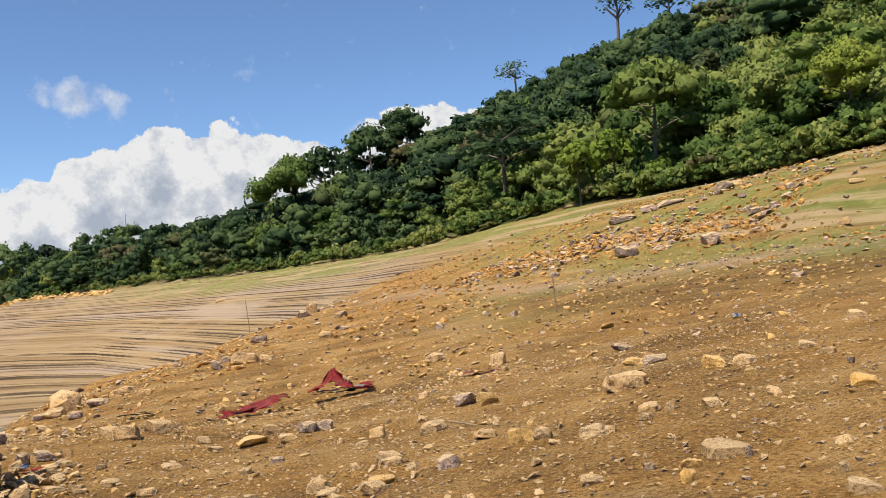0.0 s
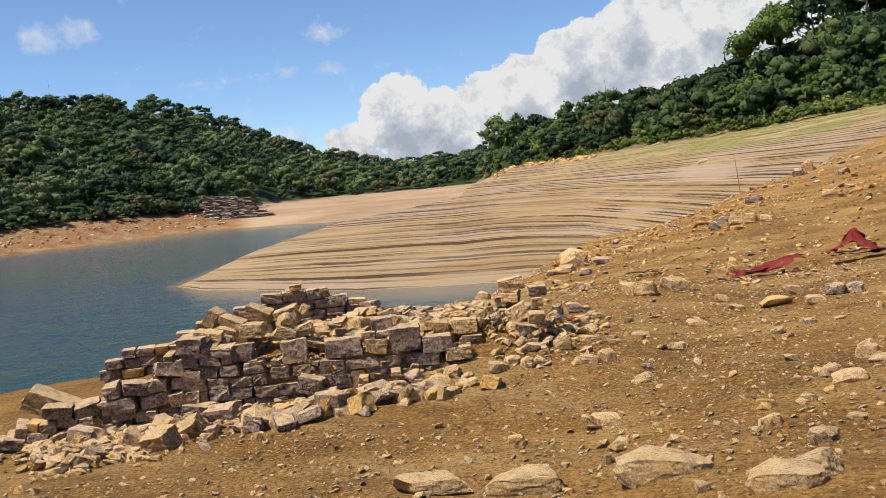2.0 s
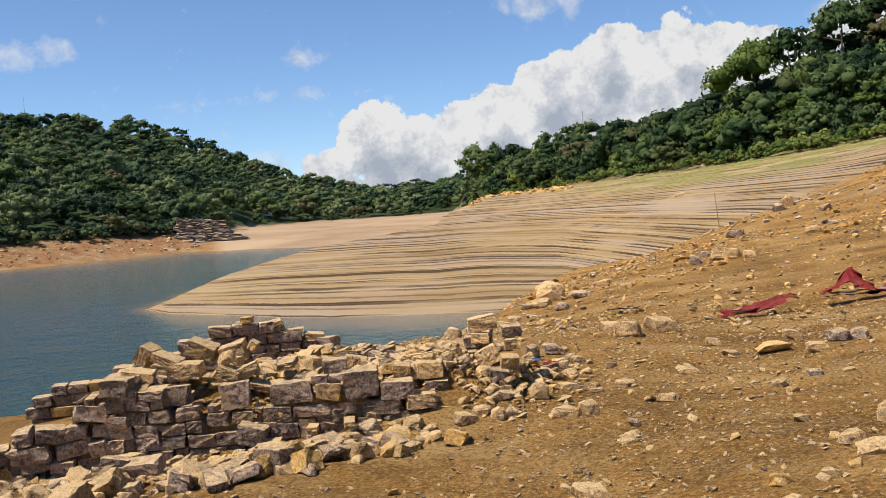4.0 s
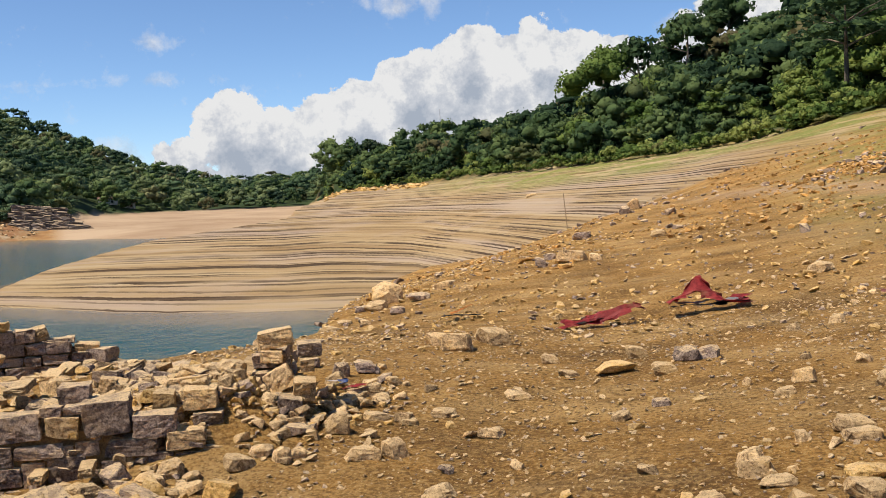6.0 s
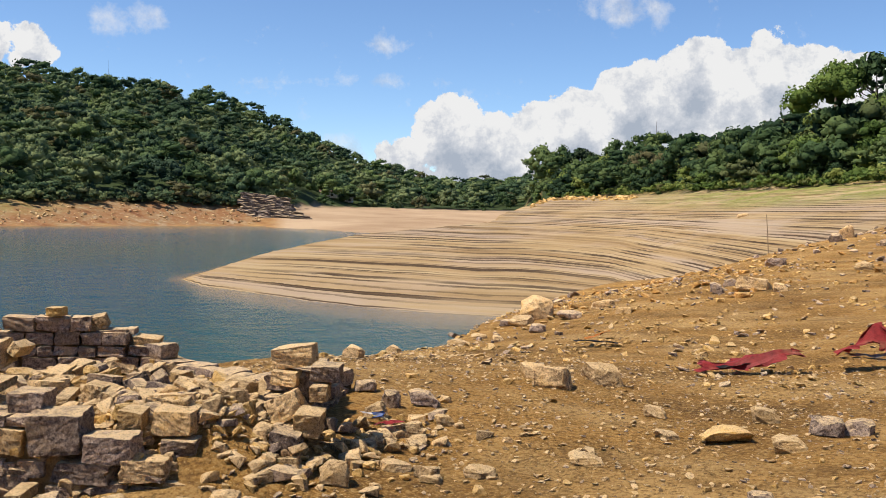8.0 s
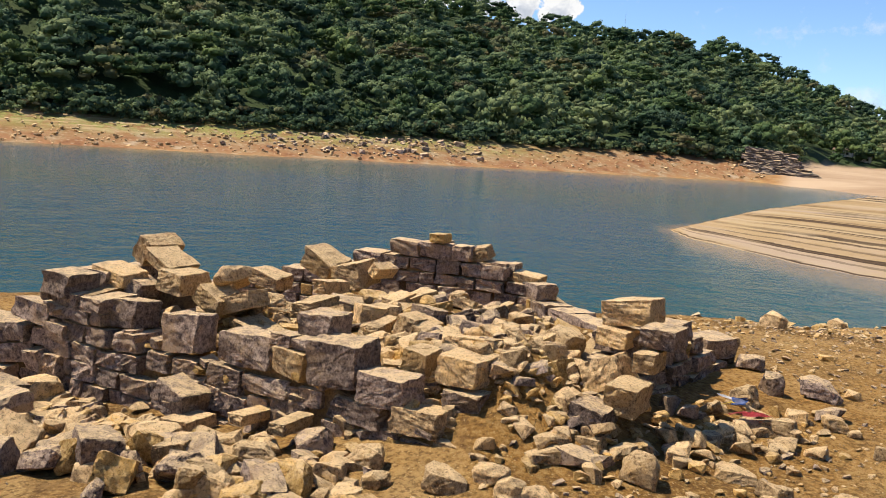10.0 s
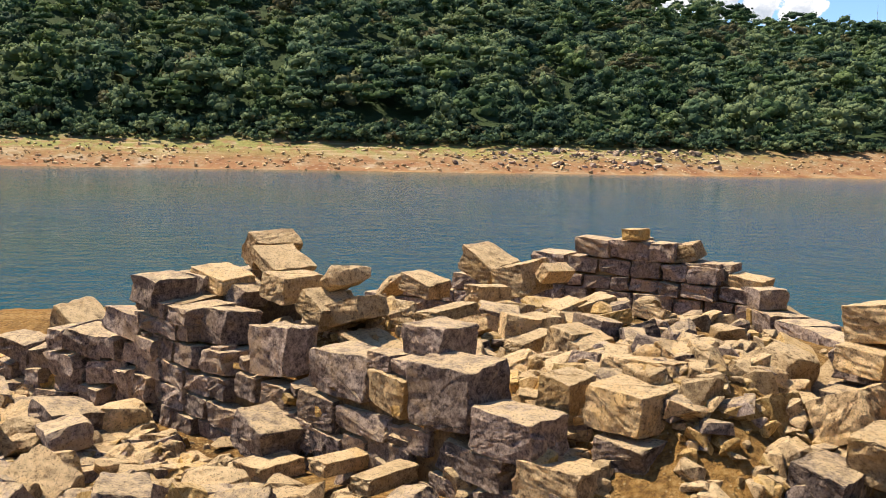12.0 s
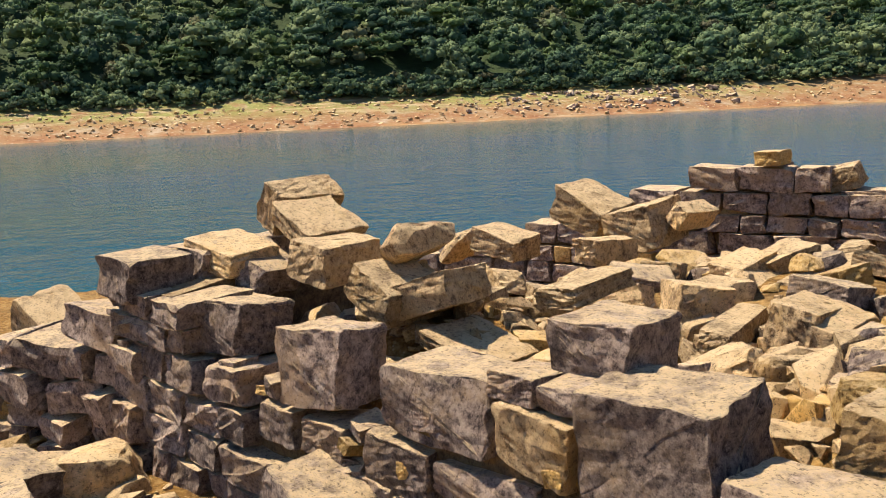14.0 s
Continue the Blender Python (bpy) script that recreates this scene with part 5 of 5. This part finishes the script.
def tree(az, r, h, wide, trunk_h, material, label, seed, tiers=1, leaf=0.035, quads=520):
    g = random.Random(seed)
    x, y = EYE0[0] - r * math.sin(math.radians(az)), EYE0[1] + r * math.cos(math.radians(az))
    base = tagged(new("tree"), label, "tree")
    base.matrix_basis = pose(x, y, height(x, y) - 0.2)
    lean = g.uniform(-0.04, 0.04) * h
    bm = bmesh.new()
    tube(bm, [(0, 0, 0), (lean * 0.4, 0, h * 0.3), (lean, lean * 0.3, h * 0.62), (lean * 1.2, 0, h * 0.86)], [h * 0.028, h * 0.02, h * 0.013, h * 0.004], 8)
    part("trunk", bm, MAT_BARK, base)
    for i in range(7):
        a, z0 = g.uniform(0, 6.283), h * g.uniform(trunk_h, 0.78)
        l = wide * h * g.uniform(0.55, 0.95)
        bm = bmesh.new()
        tube(bm, [(lean * z0 / h, 0, z0), (l * 0.5 * math.cos(a), l * 0.5 * math.sin(a), z0 + h * 0.07), (l * math.cos(a), l * math.sin(a), z0 + h * 0.12)], [h * 0.009, h * 0.006, h * 0.002], 6)
        part("limb", bm, MAT_BARK, base)
    vs, fs, ns, tints, b = [], [], [], [], 0
    for i in range(tiers):
        v, f, nm, lobe = crown_template(seed * 7 + i, quads // tiers, 18 if tiers < 2 else 11, wide * (1 - 0.25 * i / max(1, tiers)), 0.35 if tiers > 1 else 1 - trunk_h, leaf, 0, quads > 600 and tiers < 2)
        z0 = trunk_h + (0.85 - trunk_h) * i / max(1, tiers)
        v = v * (1, 1, 0.55 if tiers > 1 else 1.0) + (0, 0, z0)
        vs.append(v * h)
        fs.append(f + b)
        ns.append(nm)
        tints.append(lobe)
        b += len(v)
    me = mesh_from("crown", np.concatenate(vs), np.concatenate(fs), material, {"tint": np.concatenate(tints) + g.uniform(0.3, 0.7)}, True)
    me.normals_split_custom_set_from_vertices(np.concatenate(ns))
    ob = new("crown", me)
    ob.parent = base
    return base


tree(8.6, 150, 13.6, 0.50, 0.12, MAT_LEAF_NEAR, "tall spreading umbrella-crowned tree on the hillside", 101, 1, 0.020, 3600)
tree(6.4, 152, 13.5, 0.3, 0.5, MAT_LEAF_DARK, "dark slender tree beside the umbrella tree", 102)
tree(3.9, 178, 14.5, 0.40, 0.22, MAT_LEAF_DARK, "dark flat-crowned tree on the ridge", 103, 1, 0.026, 1500)
tree(1.6, 185, 14.5, 0.36, 0.22, MAT_LEAF_DARK, "dark open-crowned tree on the ridge", 104, 1, 0.026, 1500)
tree(-5.2, 212, 17, 0.18, 0.62, MAT_LEAF_DARK, "thin tall tree standing above the ridge", 105, 2, 0.022, 260)
tree(-11.6, 200, 21, 0.17, 0.6, MAT_LEAF_DARK, "thin tall pine-like tree above the ridge", 106, 4, 0.02, 340)
tree(-14.8, 195, 16, 0.3, 0.55, MAT_LEAF_DARK, "tall open tree on the upper hillside", 107, 3, 0.026)
tree(-9.2, 79, 5.0, 0.42, 0.22, MAT_LEAF_LIME, "bright lime-green bushy tree at the wood's edge", 108, 1, 0.05, 700)
tree(-11.4, 77, 5.2, 0.38, 0.22, MAT_LEAF_LIME, "small lime-green tree at the wood's edge", 109, 1, 0.05, 500)
tree(-25.2, 58, 5.6, 0.40, 0.2, MAT_LEAF_LIME, "large yellow-green leafy tree at the wood's edge", 110, 1, 0.02, 3200)
tree(-13.8, 76, 9.5, 0.44, 0.3, MAT_LEAF_NEAR, "broad green tree at the wood's edge", 111, 1, 0.036, 900)
tree(-4.5, 100, 12, 0.5, 0.45, MAT_LEAF_DARK, "dark spreading tree at the wood's edge", 112, 2, 0.035, 800)
for i, (az, r, h, w) in enumerate([(44.2, 735, 13, 0.4), (40.4, 770, 11, 0.4)]):
    tree(az, r, h, w, 0.3, MAT_LEAF_FAR, "tall tree standing above the far ridge", 120 + i, 1, 0.05, 260)

# low scrub along the foot of the wood
scrub = [(x, y, height(x, y) - 0.1, 1.1 + 1.6 * s) for x, y, s in polar_spots(420, -30, 24, 5, -2.0, 1.5, 0, 1, 91)]
wood("scrub", scrub, [crown_template(200 + i, 90, 6, 0.75, 0.7, 0.10) for i in range(4)], MAT_LEAF_NEAR, "low scrub along the foot of the woods", 9)

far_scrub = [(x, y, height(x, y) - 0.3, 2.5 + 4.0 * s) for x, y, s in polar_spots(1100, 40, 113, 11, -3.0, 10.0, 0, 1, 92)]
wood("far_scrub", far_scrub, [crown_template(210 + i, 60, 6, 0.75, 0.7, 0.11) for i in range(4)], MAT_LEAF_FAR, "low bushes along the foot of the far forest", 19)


# ---- things lying about ----
def plain(name, colour, rough=0.6, grain=14.0):
    m = Mat(name, rough, 0.3)
    p = m.place()
    n = m.noise(grain, 5, 0.65, p)
    dark = tuple(c * 0.55 for c in colour)
    c = m.mix(m.ramp(n, [(0.35, 0.0), (0.65, 1.0)]), dark, colour)
    c = m.mix(m.ramp(m.noise(grain * 0.3, 3, 0.6, p), [(0.55, 0.0), (0.75, 0.5)]), c, (0.35, 0.24, 0.12))
    return m.done(c, m.bump(n, 0.01, 0.5))


MAT_RED = plain("faded_red_sheet", (0.42, 0.05, 0.05), 0.55)
MAT_LINING = plain("grey_lining", (0.42, 0.40, 0.40), 0.7)
MAT_BLACK = plain("black_trim_and_shadow", (0.02, 0.02, 0.022), 0.5)
MAT_ORANGE = plain("orange_scrap", (0.62, 0.22, 0.04), 0.7)
MAT_WOOD = plain("weathered_stick", (0.34, 0.25, 0.16), 0.85, 30.0)
MAT_BLUE = plain("blue_litter", (0.08, 0.16, 0.45), 0.5)
MAT_YEL = plain("yellow_litter", (0.70, 0.55, 0.08), 0.5)
MAT_WHITE = plain("white_litter", (0.72, 0.72, 0.74), 0.5)
MAT_PINK = plain("faded_pink_board", (0.33, 0.12, 0.10), 0.8)


def crumpled(bm_w, bm_d, shape, nx=16, ny=9, thick=0.012, seed=0, rag=0.05):
    """A crumpled sheet with thickness; shape(u, v) gives its height."""
    bm = bmesh.new()
    g = random.Random(seed)
    off = Vector((seed * 3.7, seed, 0))
    grid = []
    for i in range(nx + 1):
        row = []
        for j in range(ny + 1):
            u, v = i / nx, j / ny
            x, y = (u - 0.5) * bm_w, (v - 0.5) * bm_d * (0.75 + 0.25 * math.sin(3.1 * u + seed))
            if i in (0, nx) or j in (0, ny):
                x, y = x + g.uniform(-rag, rag), y + g.uniform(-rag, rag)
            z = shape(u, v) + 0.035 * noise.noise(Vector((x * 6, y * 6, 0)) + off)
            row.append(bm.verts.new((x, y, z)))
        grid.append(row)
    for i in range(nx):
        for j in range(ny):
            bm.faces.new((grid[i][j], grid[i + 1][j], grid[i + 1][j + 1], grid[i][j + 1]))
    bmesh.ops.solidify(bm, geom=bm.faces[:], thickness=thick)
    return bm


def lay(name, x, y, dz, yaw, label, category):
    ob = tagged(new(name), label, category)
    ob.matrix_basis = pose(x, y, height(x, y) + dz, 0, 0, yaw)
    return ob


a = lay("red_sheet", -3.15, 15.5, 0.05, 22, "torn strip of faded red sheeting lying on rubble", "sheeting")
part("sheet", crumpled(1.05, 0.30, lambda u, v: 0.20 * u * u + 0.06 * v + 0.05 * math.sin(9 * u + 3 * v) * u + 0.08 * math.exp(-((v - 0.6) / 0.2) ** 2) * u, seed=2, rag=0.09), MAT_RED, a)
part("underside", crumpled(0.6, 0.2, lambda u, v: 0.03 + 0.08 * u, seed=3), MAT_BLACK, a, "smaller black sheet below the red strip")
a = lay("red_sheet", -1.75, 15.95, 0.05, 4, "crumpled red sheet peaked like a tent with grey lining", "sheeting")
part("sheet", crumpled(1.0, 0.5, lambda u, v: 0.04 + 0.34 * max(0, 1 - abs(u - 0.32) / 0.36) * (0.45 + 0.55 * v) + 0.07 * u + 0.03 * math.sin(11 * u + 4 * v), seed=4, rag=0.09), MAT_RED, a)
part("lining", crumpled(0.85, 0.16, lambda u, v: 0.05 + 0.06 * u, seed=5), MAT_LINING, a, "pale grey lining")
part("trim", crumpled(0.95, 0.10, lambda u, v: 0.02 + 0.05 * u, seed=6), MAT_BLACK, a, "black trim along the edge")
a = lay("orange_scrap", -5.75, 17.7, 0.06, 10, "torn orange scrap over a black sheet for its shadow", "scrap")
part("scrap", crumpled(0.34, 0.2, lambda u, v: 0.05 + 0.14 * u, 8, 6, seed=7, rag=0.03), MAT_ORANGE, a)
# black sheet added where the scrap's shadow falls
part("shadow_sheet", crumpled(0.6, 0.3, lambda u, v: 0.02, 8, 6, seed=8), MAT_BLACK, a, "black sheet put in for the shadow under the scrap")
a = lay("litter", -4.74, 10.48, 0.05, 30, "crumpled yellow, blue and red plastic litter by the wall", "litter")
part("yellow_piece", crumpled(0.16, 0.12, lambda u, v: 0.05 * u, 6, 5, 0.005, 9, 0.02), MAT_YEL, a)
bm = crumpled(0.09, 0.06, lambda u, v: 0.04 * v, 6, 5, 0.005, 10, 0.02)
bmesh.ops.translate(bm, vec=(0.10, 0.05, 0.03), verts=bm.verts)
part("blue_piece", bm, MAT_BLUE, a)
bm = crumpled(0.20, 0.07, lambda u, v: 0.04 * u, 6, 5, 0.005, 11, 0.02)
bmesh.ops.translate(bm, vec=(0.18, -0.09, 0.0), verts=bm.verts)
part("red_piece", bm, MAT_RED, a)
bm = crumpled(0.15, 0.06, lambda u, v: 0.03, 6, 5, 0.005, 12, 0.02)
bmesh.ops.translate(bm, vec=(0.05, 0.12, 0.02), verts=bm.verts)
part("white_piece", bm, MAT_WHITE, a)
a = lay("bottle_litter", 4.67, 15.5, 0.02, 20, "small blue and white plastic scrap on the soil", "litter")
part("scrap", crumpled(0.16, 0.08, lambda u, v: 0.05 * math.sin(3.1 * v), 6, 5, 0.006, 13, 0.01), MAT_WHITE, a)
part("label_strip", crumpled(0.06, 0.085, lambda u, v: 0.006 + 0.05 * math.sin(3.1 * v), 4, 5, 0.006, 13, 0.004), MAT_BLUE, a)
a = lay("flat_board", 0.55, 15.2, 0.02, 3, "thin faded pink board lying flat on the soil", "board")
part("board", crumpled(0.62, 0.22, lambda u, v: 0.01, 8, 4, 0.02, 14, 0.02), MAT_PINK, a)


def stick(name, pts, radii, label, category="stick"):
    bm = bmesh.new()
    tube(bm, pts, radii, 7)
    me = bpy.data.meshes.new(name)
    bm.to_mesh(me)
    bm.free()
    me.materials.append(MAT_WOOD)
    return tagged(new(name, me), label, category)


stick("stick", [(-4.70, 9.55, -0.06), (-4.80, 9.80, 0.0), (-4.86, 9.98, 0.05), (-5.04, 10.45, 0.04)], [0.012, 0.02, 0.02, 0.016], "crooked bare stick leaning against the end wall")
hz = height(0.2, 9.9)
stick("twig", [(-0.05, 10.1, hz + 0.05), (0.1, 9.98, hz + 0.04), (0.25, 9.85, hz + 0.02)], [0.012, 0.012, 0.008], "short bare stick lying on the soil")
for x, y, h, lean, label in ((-9.15, 45.2, 1.65, -0.14, "thin wooden stake standing on the edge of the bank"), (2.62, 22.7, 0.86, -0.03, "thin wooden stake standing in the soil"), (-11.6, 5.9, 0.28, 0.0, "short stake at the water's edge")):
    hz = height(x, y)
    k = 0.4 if h < 0.5 else 1.0
    stick("stake", [(x, y, hz - 0.1), (x + lean * 0.5, y, hz + h * 0.5), (x + lean, y, hz + h)], [0.022 * k, 0.02 * k, 0.014 * k], label, "stake")


# ---- across the water ----
def polar(az, r):
    return EYE0[0] - r * math.sin(math.radians(az)), EYE0[1] + r * math.cos(math.radians(az))


MAT_LEDGE = stone_material("dark_ledge_rock", (0.03, 0.028, 0.03), (0.10, 0.085, 0.08), (0.22, 0.18, 0.16), (0.15, 0.12, 0.10))
ox, oy = polar(40.4, 372)
crag = tagged(new("rock_outcrop"), "dark layered rock outcrop on the far shore", "outcrop")
crag.matrix_basis = pose(ox, oy, -4.6, 0, 0, 38)
g = random.Random(44)
for i in range(9):
    for j in range(5):
        me = roughen(hull_mesh("ledge", block_points(g), MAT_LEDGE), g, 0.12, 0.2, 2)
        ob = new("ledge", me)
        ob.parent = crag
        ob.matrix_basis = pose(-9 + j * (5.4 - 0.35 * i) + g.uniform(-1.2, 1.2), 1.7 * i + g.uniform(-0.9, 0.9), 0.2 + i * 1.25 - 0.35 * j, g.uniform(-3, 3), 3 + g.uniform(-2, 2), g.uniform(-14, 14)) @ Matrix.Diagonal((g.uniform(7, 11) * (1 - 0.03 * i), 8.5, g.uniform(1.5, 2.3), 1))
MAT_PAINT = plain("white_wall_paint", (0.78, 0.76, 0.72), 0.8, 0.8)
MAT_ROOF = plain("rust_roof", (0.30, 0.20, 0.16), 0.8, 0.8)
for az, r, w, label in ((37.2, 524, 9, "small white lakeside building with a rusty roof"), (36.1, 528, 6, "small white hut at the dam's end")):
    hx, hy = polar(az, r)
    house = tagged(new("house"), label, "house")
    house.matrix_basis = pose(hx, hy, height(hx, hy) - 0.3, 0, 0, 30)
    bm = bmesh.new()
    bmesh.ops.create_cube(bm, size=1, matrix=Matrix.Translation((0, 0, 1.5)) @ Matrix.Diagonal((w, 5, 3, 1)))
    part("wall", bm, MAT_PAINT, house)
    bm = bmesh.new()
    a = [bm.verts.new(p) for p in ((-w / 2 - 0.5, -3, 2.9), (w / 2 + 0.5, -3, 2.9), (w / 2 + 0.5, 0, 4.3), (-w / 2 - 0.5, 0, 4.3), (-w / 2 - 0.5, 3, 2.9), (w / 2 + 0.5, 3, 2.9))]
    bm.faces.new((a[0], a[1], a[2], a[3]))
    bm.faces.new((a[3], a[2], a[5], a[4]))
    bmesh.ops.solidify(bm, geom=bm.faces[:], thickness=0.2)
    part("roof", bm, MAT_ROOF, house)
    for k in (-1, 1):
        bm = bmesh.new()
        bmesh.ops.create_cube(bm, size=1, matrix=Matrix.Translation((k * w * 0.25, -2.52, 1.6)) @ Matrix.Diagonal((1.2, 0.08, 1.2, 1)))
        part("window", bm, MAT_BLACK, house)
# mast on the hill and pylon on the far ridge
for az, r, h, label in ((18.1, 262, 9.5, "thin radio mast above the trees"), (49.6, 640, 20, "steel pylon on the far hillside")):
    hx, hy = polar(az, r)
    mast = tagged(new("mast"), label, "mast")
    mast.matrix_basis = pose(hx, hy, height(hx, hy))
    bm = bmesh.new()
    tube(bm, [(0, 0, 0), (0, 0, h * 0.6), (0, 0, h + 3)], [0.14, 0.10, 0.05], 4)
    part("pole", bm, MAT_LINING, mast)
    for z in (0.75, 0.9):
        bm = bmesh.new()
        tube(bm, [(-0.8, 0, h * z), (0.8, 0, h * z)], [0.05, 0.05], 4)
        part("crossarm", bm, MAT_LINING, mast)
# the long dam wall closing the valley
bm = bmesh.new()
prof = [(-6, -0.5), (-1.5, 1.6), (-1.5, 2.2), (1.5, 2.2), (1.5, -0.5)]
rows = []
for i in range(25):
    az = 26.2 + 11.0 * i / 24
    rows.append([bm.verts.new((*polar(az, 520 + d), z)) for d, z in prof])
for a, b in zip(rows, rows[1:]):
    for k in range(4):
        bm.faces.new((a[k], b[k], b[k + 1], a[k + 1]))
me = bpy.data.meshes.new("dam")
bm.to_mesh(me)
bm.free()
me.materials.append(plain("dam_masonry", (0.27, 0.21, 0.19), 0.9, 0.4))
tagged(new("dam", me), "long low grey-brown dam closing the valley", "dam", kind="structure")
